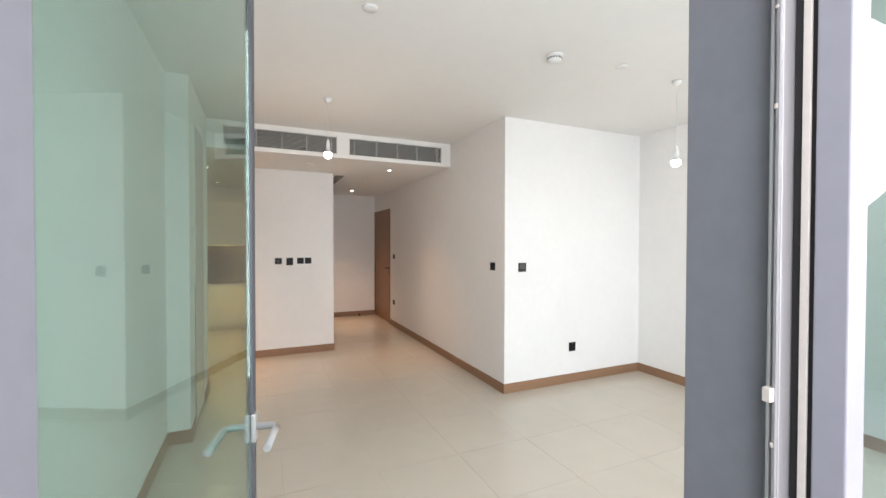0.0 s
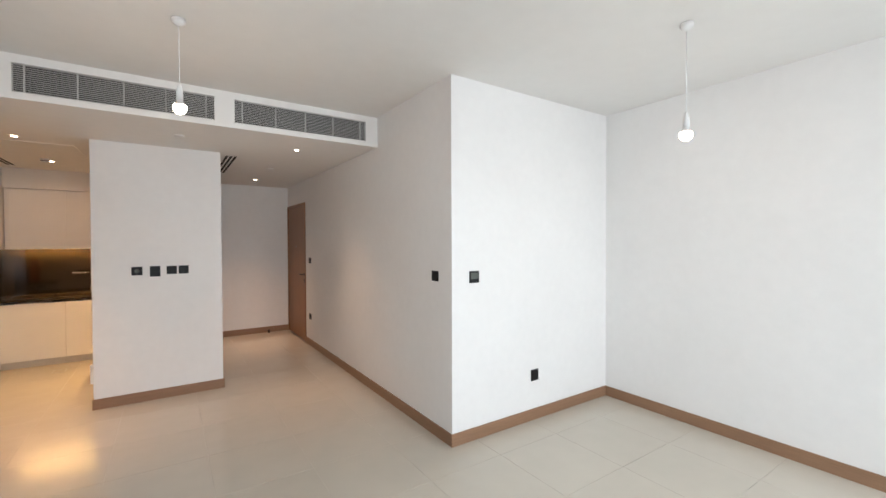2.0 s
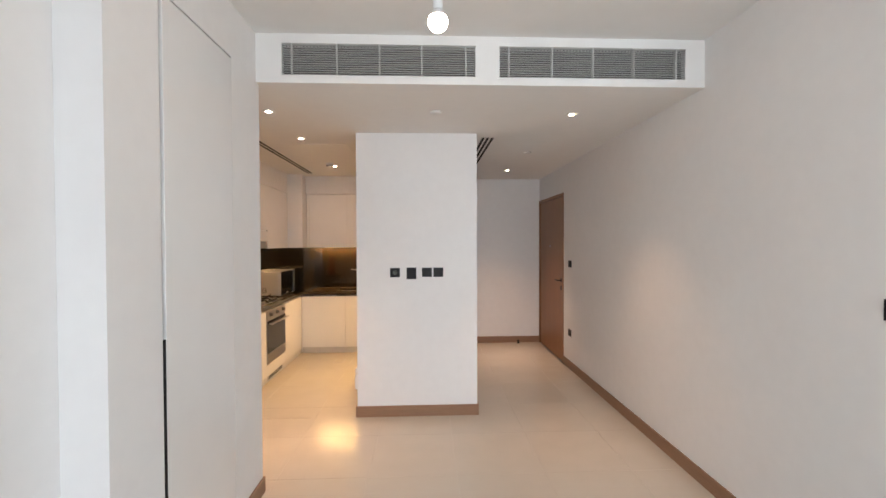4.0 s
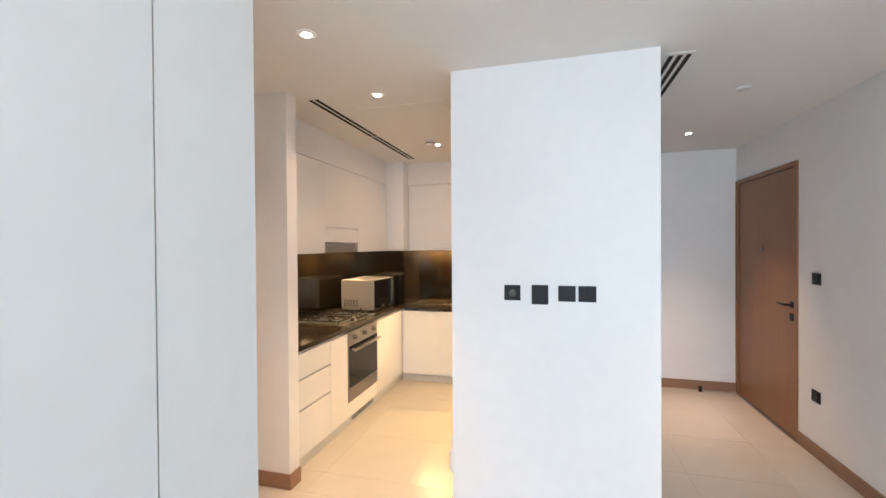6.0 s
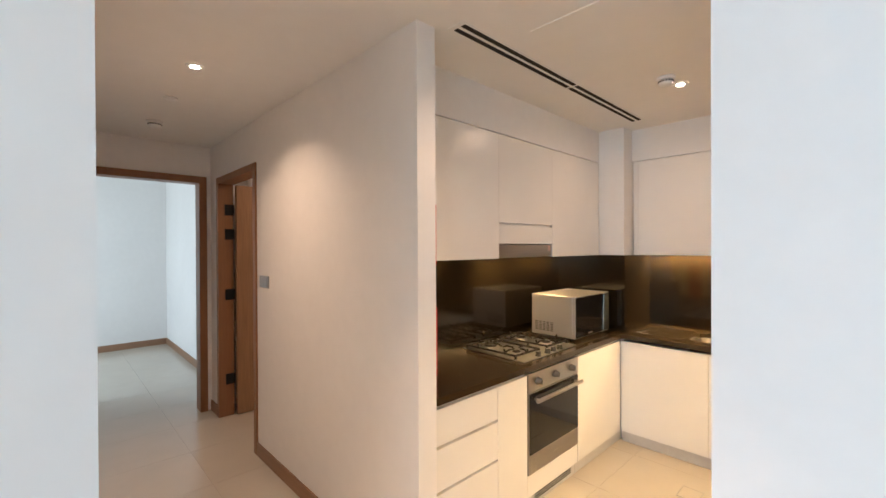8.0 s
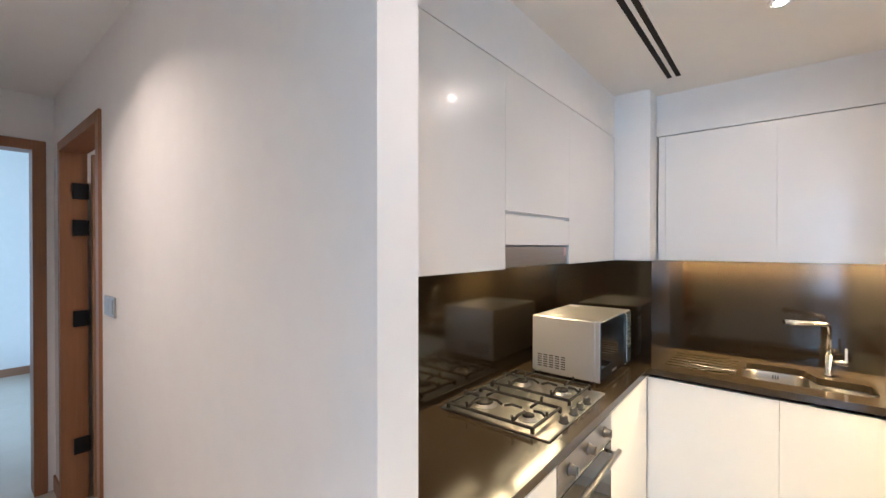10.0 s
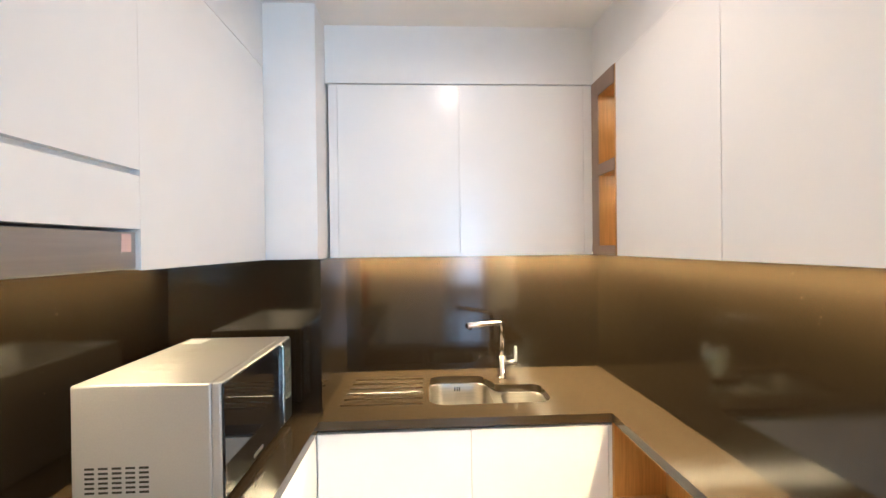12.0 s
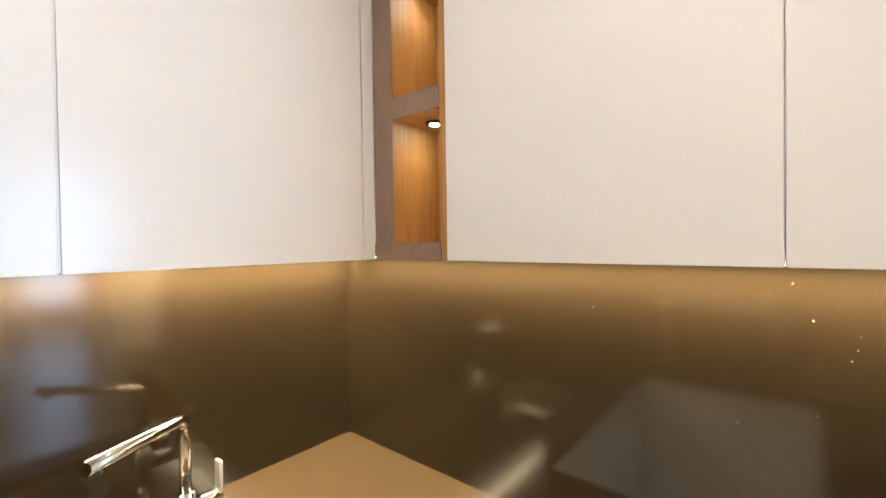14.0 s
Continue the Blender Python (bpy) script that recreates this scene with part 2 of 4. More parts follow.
bm = box_bm(XA, XA + 0.14, YR + 0.12, DY0, 0, HI)
box_bm(XA, XA + 0.14, DY1, YF + 0.12, 0, HI, bm=bm)
box_bm(XA, XA + 0.14, DY0, DY1, DZ, HI, bm=bm)
solid("wall_entrance", bm, PAINT, "white painted wall with the entrance door opening", "wall", "structure")
wall("wall_landing", XA + 0.6, XA + 0.7, 6.9, 8.9, 0, HI)
wall("wall_hall_end", PX1 - 0.1, XA, YF, YF + 0.12, 0, LO)
wall("wall_pillar", PX0, PX1, PY, PY + 0.115, 0, LO, "white painted end wall beside the kitchen")
wall("wall_hall_side", PX1 - 0.1, PX1, PY + 0.115, YF, 0, LO)
OFFSET = Vector((0.042, 0.013, 0.003))
wall("wall_kitchen_side", KX1, KX1 + 0.1, 6.60, KY, 0, LO)
wall("wall_fridge_side", KX1, PX1 - 0.1, 6.50, 6.60, 0, LO)
wall("wall_kitchen_back", KX0 - 0.12, PX1 - 0.1, KY, KY + 0.12, 0, LO)
wall("wall_kitchen_west", KX0 - 0.12, KX0, CY1, KY, 0, LO)
OFFSET = Vector((0, 0, 0))
BX0, BX1, BZ = -4.125, -3.110, 2.245   # inner door of the corridor
bm = box_bm(BX1, -1.206, CY0, CY1, 0, LO)
box_bm(CX - 0.12, BX0, CY0, CY1, 0, LO, bm=bm)
box_bm(BX0, BX1, CY0, CY1, BZ, LO, bm=bm)
solid("wall_corridor_north", bm, PAINT, "white painted corridor wall with a doorway", "wall", "structure")
wall("wall_corridor_south", CX - 0.12, XL - 0.12, YB - 0.12, YB, 0, HI)
EY0, EY1, EZ = 4.70, 5.722, 2.281
bm = box_bm(CX - 0.12, CX, EY1, CY0, 0, LO)
box_bm(CX - 0.12, CX, YB, EY0, 0, LO, bm=bm)
box_bm(CX - 0.12, CX, EY0, EY1, EZ, LO, bm=bm)
solid("wall_corridor_end", bm, PAINT, "white painted wall with a bedroom doorway", "wall", "structure")
# bedroom and closet beyond the doorways
wall("wall_bedroom_west", -8.12, -8.0, 2.9, 6.1, 0, HI)
wall("wall_bedroom_north", -8.0, CX - 0.12, 6.02, 6.14, 0, HI)
bm = box_bm(-8.0, -7.75, 2.9, 3.02, 0, HI)
box_bm(-5.05, CX - 0.12, 2.9, 3.02, 0, HI, bm=bm)
box_bm(-7.75, -5.05, 2.9, 3.02, 2.65, HI, bm=bm)
solid("wall_bedroom_south", bm, PAINT, "white painted wall with a wide window opening", "wall", "structure")
bm = box_bm(CX - 0.12, CX, 2.9, YB - 0.12, 0, HI)
box_bm(CX - 0.12, CX, CY1, 6.02, 0, HI, bm=bm)
solid("wall_bedroom_east", bm, PAINT, "white painted bedroom wall", "wall", "structure")
wall("wall_closet_back", CX, -2.005, 7.4, 7.5, 0, LO)
wall("wall_closet_west", CX - 0.12, CX, 6.14, 7.5, 0, LO)
# ceilings
solid("ceiling_living", box_bm(XS - 0.12, XR + 0.12, -0.02, YB + 0.08, HI, HI + 0.12), CEIL, "smooth white plaster ceiling of the living room", "ceiling", "structure")
bm = box_bm(CX - 0.12, XA, YB + 0.08, KY + 0.2, LO, LO + 0.1)
box_bm(CX - 0.12, XL, YB, YB + 0.08, LO, LO + 0.1, bm=bm)
solid("ceiling_low", bm, CEIL, "lowered white plaster ceiling of kitchen and hall", "ceiling", "structure")
solid("ceiling_bedroom", box_bm(-8.12, CX - 0.12, 2.9, 6.14, HI, HI + 0.1), CEIL, "white plaster bedroom ceiling", "ceiling", "structure")
G = [(-0.373, 0.828), (0.980, 2.180)]
GZ0, GZ1 = 2.620, 2.815
bm = box_bm(XL, XA, YB, YB + 0.08, LO, GZ0)
box_bm(XL, XA, YB, YB + 0.08, GZ1, HI, bm=bm)
for a, b in ((XL, G[0][0]), (G[0][1], G[1][0]), (G[1][1], XA)):
    box_bm(a, b, YB, YB + 0.08, GZ0, GZ1, bm=bm)
solid("bulkhead", bm, CEIL, "white plaster bulkhead with two grille openings", "bulkhead", "structure")
# sheet across the bulkhead, its near-black colour painting the duct's shade
solid("bulkhead_shade_sheet", box_bm(XL, XA, YB + 0.3, YB + 0.32, LO + 0.1, HI), GAPSHADE, "near-black sheet that paints the shade behind the grilles", "duct", "structure")

# skirting boards
SH, ST = 0.099, 0.012


def skirting(x0, x1, y0, y1):
    bmx = box_bm(x0, x1, y0, y1, 0, SH, 0.0015, 1)
    return solid("baseboard", bmx, SKIRT, "brown wood-veneer skirting board along the wall", "skirting", "structure")


skirting(XS, XS + ST, 0.15, YS - ST)
skirting(XS, XL + ST, YS - ST, YS)
skirting(XL, XL + ST, YS, 3.680)
skirting(XL, XL + ST, 4.290, YE)
skirting(XL - 0.12, XL + ST, YE, YE + ST)
skirting(XA - ST, XA, YR, DY0)
skirting(XA - ST, XR, YR - ST, YR)
skirting(XR - ST, XR, 0.15, YR - ST)
skirting(PX0 - ST, PX1 + ST, PY - ST, PY)
skirting(PX0 - ST, PX0, PY, PY + 0.115)
skirting(PX1, PX1 + ST, PY, YF - ST)
skirting(PX1, XA, YF - ST, YF)
skirting(BX1, -1.206 + ST, CY0 - ST, CY0)
skirting(-1.206, -1.206 + ST, CY0, CY1)
skirting(CX, BX0, CY0 - ST, CY0)
skirting(CX, XL - 0.12, YB, YB + ST)
skirting(-8.0, -8.0 + ST, 3.02, 6.02)
skirting(-8.0 + ST, CX - 0.12, 6.02 - ST, 6.02)

# window wall: jambs, header, fixed glazing
JX0, JX1 = -0.30, 0.715
bm = box_bm(XS, JX0 - 0.06, -0.02, 0.15, 0, HI)
solid("wall_window_side", bm, PAINT, "short white wall beside the balcony door", "wall", "structure")


def door_jamb():
    t = thing("balcony_door_frame", (0.25, 0.06, 0), "grey aluminium balcony door frame with bare locking profile", "door frame")
    part("hinge_jamb", box_bm(JX0 - 0.06, JX0, -0.02, 0.15, 0.02, 2.75, 0.003), GREYALU, t)
    part("lock_jamb", box_bm(JX1, JX1 + 0.09, 0.02, 0.165, 0.02, 2.75, 0.003), GREYALU, t)
    p = part("lock_profile", box_bm(JX1 - 0.018, JX1 + 0.03, 0.0, 0.018, 0.02, 2.75, 0.002), ALU, t, "bare aluminium locking profile")
    for dy in (0.002, 0.010):
        part("profile_rib", box_bm(JX1 - 0.024, JX1 - 0.016, dy, dy + 0.004, 0.02, 2.75), ALU, p)
    for z, h in ((1.34, 0.011), (1.262, 0.004), (1.780, 0.004), (1.93, 0.003)):
        reach = 0.034 if h > 0.01 else 0.025
        part("keeper", box_bm(JX1 - reach, JX1 - 0.017, 0.0035, 0.0155 if h > 0.01 else 0.009, z - h, z + h, 0.0015), CREAM, p, "small cream nylon keeper")
    part("gasket", box_bm(JX1 + 0.012, JX1 + 0.03, -0.029, -0.001, 0.02, 2.75), RUBBER, t, "black rubber gasket")
    part("inner_strip", box_bm(JX1 + 0.006, JX1 + 0.012, -0.023, -0.013, 0.02, 2.75, 0.001), CREAM, t, "narrow cream strip")
    part("outer_cover", box_bm(JX1 + 0.005, JX1 + 0.055, -0.071, -0.030, 0.02, 2.78, 0.003), LILAC, t, "pale outer cover profile")
    part("header", box_bm(JX0 - 0.06, JX1 + 0.09, -0.02, 0.15, 2.752, HI, 0.003), GREYALU, t)
    part("sill", box_bm(JX0, JX1, -0.06, 0.15, 0.0, 0.02, 0.004), ALU, t)


door_jamb()
WX0, WX1 = JX1 + 0.09, XR


def fixed_window():
    t = thing("window_1", ((WX0 + WX1) / 2, 0.06, 0), "tall fixed window in a grey aluminium frame", "window")
    tagged(t, kind="structure")
    part("bottom_rail", box_bm(WX0, WX1, 0.02, 0.11, 0.0, 0.07, 0.003), GREYALU, t)
    part("top_rail", box_bm(WX0, WX1, 0.02, 0.11, 2.78, HI, 0.003), GREYALU, t)
    mid = (WX0 + WX1) / 2
    for x in (mid, WX1 - 0.03):
        part("mullion", box_bm(x - 0.03, x + 0.03, 0.02, 0.11, 0.07, 2.78, 0.003), GREYALU, t)
    for a, b in ((WX0, mid - 0.03), (mid + 0.03, WX1 - 0.06)):
        g = part("pane", box_bm(a, b, 0.055, 0.067, 0.07, 2.78), WINGLASS, t)
        g.visible_shadow = False


fixed_window()
solid("balcony_floor", box_bm(-3, 6, -2.4, -0.06, -0.1, -0.005), CONCRETE, "grey tiled balcony floor", "floor", "structure")
# unseen slab, added to keep the high sky's light off the ceiling
solid("balcony_soffit", box_bm(-3, 6, -1.9, -0.03, HI + 0.02, HI + 0.2), CEIL, "unseen white slab over the balcony, added to block high sky", "soffit", "structure")


def glass_door():
    """The balcony door, swung into the room."""
    hinge, wide = Vector((JX0 + 0.035, 0.06, 0)), 0.93
    a = math.atan2(0.973, 0.232)
    m = Matrix.Translation(hinge) @ Matrix.Rotation(a, 4, "Z")
    t = thing("balcony_door", hinge, "open green-tinted glass balcony door in a grey aluminium frame", "door")
    z0, z1, d = 0.03, 2.74, 0.017
    for n_, x0, x1, y0, y1 in (("hinge_stile", 0.0, 0.115, z0, z1), ("lock_stile", wide - 0.035, wide, z0, z1)):
        part(n_, turned(box_bm(x0, x1, -d, d, y0, y1, 0.003), m), GREYALU if x0 == 0 else DARKALU, t)
    part("top_rail", turned(box_bm(0.115, wide - 0.035, -d, d, z1 - 0.07, z1, 0.003), m), GREYALU, t)
    part("bottom_rail", turned(box_bm(0.115, wide - 0.035, -d, d, z0, z0 + 0.08, 0.003), m), GREYALU, t)
    g = part("pane", turned(box_bm(0.115, wide - 0.035, -0.010, 0.010, z0 + 0.08, z1 - 0.07), m), DOORGLASS, t, "green-tinted glass pane")
    g.visible_shadow = False
    part("edge_gasket", turned(box_bm(wide, wide + 0.006, -0.012, 0.012, z0, z1), m), RUBBER, t)
    for s in (1, -1):
        h = part("handle", turned(tube_bm([(wide - 0.02, s * d, 1.04), (wide - 0.02, s * (d + 0.052), 1.04), (wide - 0.035, s * (d + 0.062), 1.039), (wide - 0.15, s * (d + 0.062), 1.035)], 0.010), m), SATINCHROME, t, "satin chrome lever handle")
        part("rose", turned(box_bm(wide - 0.036, wide - 0.004, s * d - 0.006, s * d + 0.006, 1.0, 1.08, 0.002), m), SATINCHROME, h)


glass_door()


# ---- hall and living things ----
def panel_plate(name, centre, axis, w, h, label, category="switch", detail="", group="", finish=None):
    """A black plate on a wall. axis: the way it faces, as x or y with a sign."""
    x, y, z = centre
    t = thing(name, centre, label, category, group)
    s = -1 if axis[0] == "-" else 1

    def slab(name_, u0, u1, v0, v1, d0, d1, material, bev=0.001, parent=t, lab=""):
        if axis[1] == "y":
            bmx = box_bm(x + u0, x + u1, min(y + s * d0, y + s * d1), max(y + s * d0, y + s * d1), z + v0, z + v1, bev, 1)
        else:
            bmx = box_bm(min(x + s * d0, x + s * d1), max(x + s * d0, x + s * d1), y + u0, y + u1, z + v0, z + v1, bev, 1)
        return part(name_, bmx, material, parent, lab)
    slab("plate", -w / 2, w / 2, -h / 2, h / 2, 0, 0.008, finish or BLACK, 0.0015)
    if detail == "rocker":
        slab("rocker", -w * 0.36, -0.001, -h * 0.36, h * 0.36, 0.0075, 0.011, finish or BLACK)
        slab("rocker", 0.001, w * 0.36, -h * 0.36, h * 0.36, 0.0075, 0.011, finish or BLACK)
    elif detail == "screen":
        slab("display", -w * 0.38, w * 0.38, -h * 0.18, h * 0.36, 0.0075, 0.0095, SCREEN, lab="grey display window")
    elif detail == "socket":
        slab("insert", -w * 0.3, w * 0.3, -h * 0.3, h * 0.3, 0.0075, 0.010, BLACK)
    elif detail == "ring":
        rim = [(w * 0.24, 0.0), (w * 0.24, 0.0014), (w * 0.21, 0.0014), (w * 0.21, 0.0006), (w * 0.02, 0.0005)]
        part("round_insert", turned(lathe_bm(0, 0, rim), Matrix.Translation((x, y - 0.0082, z)) @ Matrix.Rotation(radians(90), 4, "X")), SCREEN, t, "thin grey ring")
        slab("insert_bar", -w * 0.12, w * 0.12, -0.0015, 0.0015, 0.0078, 0.0098, SCREEN)
    return t


panel_plate("door_video_plate", (0.2305, PY, 1.312), "-y", 0.088, 0.084, "black square socket plate with round insert on the white wall", "socket", "ring", "plates on the end wall")
panel_plate("control_plate", (0.379, PY, 1.304), "-y", 0.088, 0.106, "larger black blank plate on the white wall", "wall plate", "", "plates on the end wall")
panel_plate("light_switch", (0.5195, PY, 1.313), "-y", 0.089, 0.084, "black square switch on the white wall", "switch", "rocker", "plates on the end wall")
panel_plate("light_switch", (0.6235, PY, 1.313), "-y", 0.089, 0.084, "black square switch on the white wall", "switch", "rocker", "plates on the end wall")
panel_plate("light_switch", (XA, 3.503, 1.315), "-x", 0.095, 0.084, "black square switch beside the wall corner", "switch", "rocker")
panel_plate("thermostat", (2.523, YR, 1.312), "-y", 0.096, 0.094, "black thermostat with a grey display", "thermostat", "screen")
panel_plate("wall_socket", (3.206, YR, 0.400), "-y", 0.09, 0.10, "black wall socket low on the white wall", "socket", "socket")
panel_plate("light_switch", (XA, 7.077, 1.311), "-x", 0.10, 0.085, "black switch beside the entrance door", "switch", "rocker")
panel_plate("wall_socket", (XA, 7.080, 0.448), "-x", 0.10, 0.085, "black wall socket low beside the entrance door", "socket", "socket")
panel_plate("light_switch", (-2.957, CY0, 1.338), "-y", 0.17, 0.088, "grey double switch beside the corridor door", "switch", "rocker", finish=SATIN)


def grille(x0, x1):
    t = thing("air_grille", ((x0 + x1) / 2, YB, (GZ0 + GZ1) / 2), "grey-white metal air grille with fine louvres in the bulkhead", "air grille", "grilles in the bulkhead")
    rows = 14
    step = (GZ1 - GZ0) / rows
    for i in range(rows):
        z = GZ0 + (i + 0.5) * step
        bmx = box_bm(x0 + 0.001, x1 - 0.001, -0.009, 0.009, -0.0022, 0.0022, 0.001, 1)
        part("louvre", turned(bmx, Matrix.Translation((0, YB + 0.012, z)) @ Matrix.Rotation(radians(4), 4, "X")), GRILLE, t)
    for k in (0.05, 0.28, 0.5, 0.72, 0.95):
        x = x0 + (x1 - x0) * k
        part("divider", box_bm(x - 0.0035, x + 0.0035, YB + 0.001, YB + 0.03, GZ0, GZ1), GRILLE, t)
    # rear vanes, in the displays' dark grey, darker than the louvres
    vanes = int((x1 - x0) / 0.021)
    for k in range(1, vanes):
        x = x0 + (x1 - x0) * k / vanes
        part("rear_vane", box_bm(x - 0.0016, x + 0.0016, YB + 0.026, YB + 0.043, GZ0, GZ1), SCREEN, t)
    part("bezel", box_bm(x0 - 0.012, x1 + 0.012, YB - 0.003, YB, GZ1, GZ1 + 0.012), CEIL, t)
    part("bezel", box_bm(x0 - 0.012, x1 + 0.012, YB - 0.003, YB, GZ0 - 0.012, GZ0), CEIL, t)
    # near-black sheet close behind the louvres paints the shade of the opening
    part("backing", box_bm(x0, x1, YB + 0.045, YB + 0.05, GZ0, GZ1), GAPSHADE, t, "near-black sheet painting the shade behind the louvres")


for g in G:
    grille(*g)


def pendant(x, y, zb):
    t = thing("pendant_lamp", (x, y, HI), "bare lit bulb on a white cord from the ceiling", "pendant lamp", "bare bulbs")
    part("ceiling_cup", lathe_bm(x, y, [(0.036, HI), (0.036, HI - 0.018), (0.022, HI - 0.034), (0.005, HI - 0.042)]), WHITEPL, t)
    part("cord", tube_bm([(x, y, HI - 0.03), (x, y, zb + 0.12)], 0.0028, 8), WHITEPL, t)
    part("socket", lathe_bm(x, y, [(0.006, zb + 0.135), (0.012, zb + 0.12), (0.018, zb + 0.085), (0.018, zb + 0.042)]), WHITEPL, t)
    def ring(a0, a1):
        return [(0.036 * math.sin(a), zb + 0.036 * math.cos(a)) for a in [a0 + i * (a1 - a0) / 6 for i in range(7)]]
    part("bulb_collar", lathe_bm(x, y, [(0.014, zb + 0.05), (0.017, zb + 0.036)] + ring(0.75, 1.1)), WHITEPL, t, "white upper half of the bulb")
    b = part("bulb", lathe_bm(x, y, ring(1.11, math.pi - 0.05)), BULB, t, "glowing white glass bulb")
    b.visible_shadow = False
    lamp("bulb_light", "POINT", pose(x, y, zb), 2.2, SOFT, size=0.035)


pendant(3.053, 1.909, 2.222)
pendant(0.558, 3.492, 2.368)


def downlight(x, y, z, watts, spread):
    t = thing("downlight", (x, y, z), "small round recessed downlight, lit warm white", "downlight", "downlights")
    part("trim", lathe_bm(x, y, [(0.046, z), (0.045, z - 0.003), (0.040, z - 0.005), (0.032, z - 0.005), (0.031, z - 0.0032)]), WHITEPL, t)
    part("baffle", lathe_bm(x, y, [(0.031, z - 0.0030), (0.031, z - 0.0036), (0.022, z - 0.0034)]), GRILLE, t)
    part("lens", lathe_bm(x, y, [(0.022, z - 0.0036), (0.020, z - 0.0066)]), SPOTGLOW, t, "glowing lens")
    lamp("downlight_beam", "AREA", Matrix.Translation((x, y, z - 0.008)), watts, WARM, size=(0.036, 0.036), spread=spread)


for x, y, watts, spread in ((-0.663, 5.170, 3.5, 66), (-0.664, 5.980, 3.0, 125), (-0.655, 7.383, 3.1, 165), (1.643, 5.174, 2.8, 72), (1.631, 7.648, 4.0, 66), (-2.379, 5.183, 4.6, 125), (-3.3, 6.6, 5, 180)):
    downlight(x, y, LO, watts, spread)


def smoke_detector(x, y, z, r=0.055):
    t = thing("smoke_detector", (x, y, z), "white round smoke detector on the ceiling", "smoke detector")
    part("base", lathe_bm(x, y, [(r, z), (r, z - 0.012), (r * 0.93, z - 0.016)]), WHITEPL, t)
    part("head", lathe_bm(x, y, [(r * 0.80, z - 0.016), (r * 0.82, z - 0.034), (r * 0.62, z - 0.046), (r * 0.1, z - 0.048)]), WHITEPL, t)
    bmx = bmesh.new()
    for k in range(16):
        a = 2 * math.pi * k / 16
        turned_box = turned(box_bm(r * 0.78, r * 0.835, -0.005, 0.005, z - 0.032, z - 0.022), Matrix.Translation((x, y, 0)) @ Matrix.Rotation(a, 4, "Z"))
        tmp = bpy.data.meshes.new("tmp")
        turned_box.to_mesh(tmp)
        bmx.from_mesh(tmp)
        bpy.data.meshes.remove(tmp)
        turned_box.free()
    # vent openings are near-black blocks, their shade put into the colour
    part("vents", bmx, GAPSHADE, t)


def ceiling_disc(x, y, z, r=0.042):
    solid("sprinkler_cover", lathe_bm(x, y, [(r, z), (r, z - 0.006), (r * 0.93, z - 0.010), (r * 0.2, z - 0.011)]), WHITEPL, "white round sprinkler cover on the ceiling", "sprinkler cover", group="ceiling covers")


smoke_detector(1.862, 1.955, HI, 0.06)
smoke_detector(-0.683, 7.219, LO, 0.05)
smoke_detector(-3.69, 5.205, LO, 0.055)
for x, y, z in ((2.430, 1.890, HI), (0.548, 1.908, HI), (0.590, 5.155, LO), (1.630, 6.520, LO), (-3.017, 5.188, LO)):
    ceiling_disc(x, y, z)


def linear_diffuser(x0, x1, y0, y1, slots, breaks=()):
    t = thing("linear_diffuser", ((x0 + x1) / 2, (y0 + y1) / 2, LO), "white linear air diffuser with dark slots in the ceiling", "air diffuser", "slot diffusers")
    part("plate", box_bm(x0, x1, y0, y1, LO - 0.004, LO, 0.001, 1), CEIL, t)
    w = (x1 - x0) / slots
    ys = [y0 + 0.015, *breaks, y1 - 0.015]
    for a, b in zip(ys, ys[1:]):
        for i in range(slots):
            x = x0 + w * (i + 0.5)
            # near-black strip on the plate paints the slot's shade
            part("slot", box_bm(x - w * 0.27, x + w * 0.27, a + 0.012, b - 0.012, LO - 0.0065, LO - 0.003), GAPSHADE, t, "near-black strip painting an air slot's shade")


linear_diffuser(-1.165, -1.075, 5.91, 7.95, 2, (6.930,))
linear_diffuser(1.035, 1.165, 5.862, 7.2, 3)
solid("ceiling_hatch", box_bm(-0.93, -0.28, 6.20, 6.710, LO - 0.004, LO, 0.001, 1), CEIL, "flush white access panel in the kitchen ceiling", "access panel")


def tall_cupboard():
    t = thing("built_in_cupboard", (XL - 0.25, 3.985, 0), "tall white lacquered built-in cupboard flush in the wall", "cupboard")
    part("body", box_bm(XL - 0.55, XL - 0.03, 3.684, 4.2865, 0.0, 2.583), LACQUER, t)
    d = part("door", box_bm(XL - 0.026, XL + 0.004, 3.700, 4.2815, 0.02, 2.572, 0.0015), LACQUER, t, "glossy white door")
    part("grip_slot", box_bm(XL - 0.02, XL + 0.003, 3.686, 3.697, 0.02, 1.20), BLACK, d, "dark vertical grip slot")
    part("shadow_gap", box_bm(XL - 0.024, XL - 0.003, 4.2815, 4.2868, 0.02, 2.58), GREYALU, t)


tall_cupboard()


def lever(parent, org, dx, dy, out, material):
    """A lever handle: out is the way off the door, (dx, dy) the way that the lever points."""
    o = Vector(org)
    out, along = Vector(out), Vector((dx, dy, 0))
    part("handle", tube_bm([o, o + out * 0.045, o + out * 0.053 + along * 0.012, o + out * 0.053 + along * 0.12], 0.009, 10), material, parent)


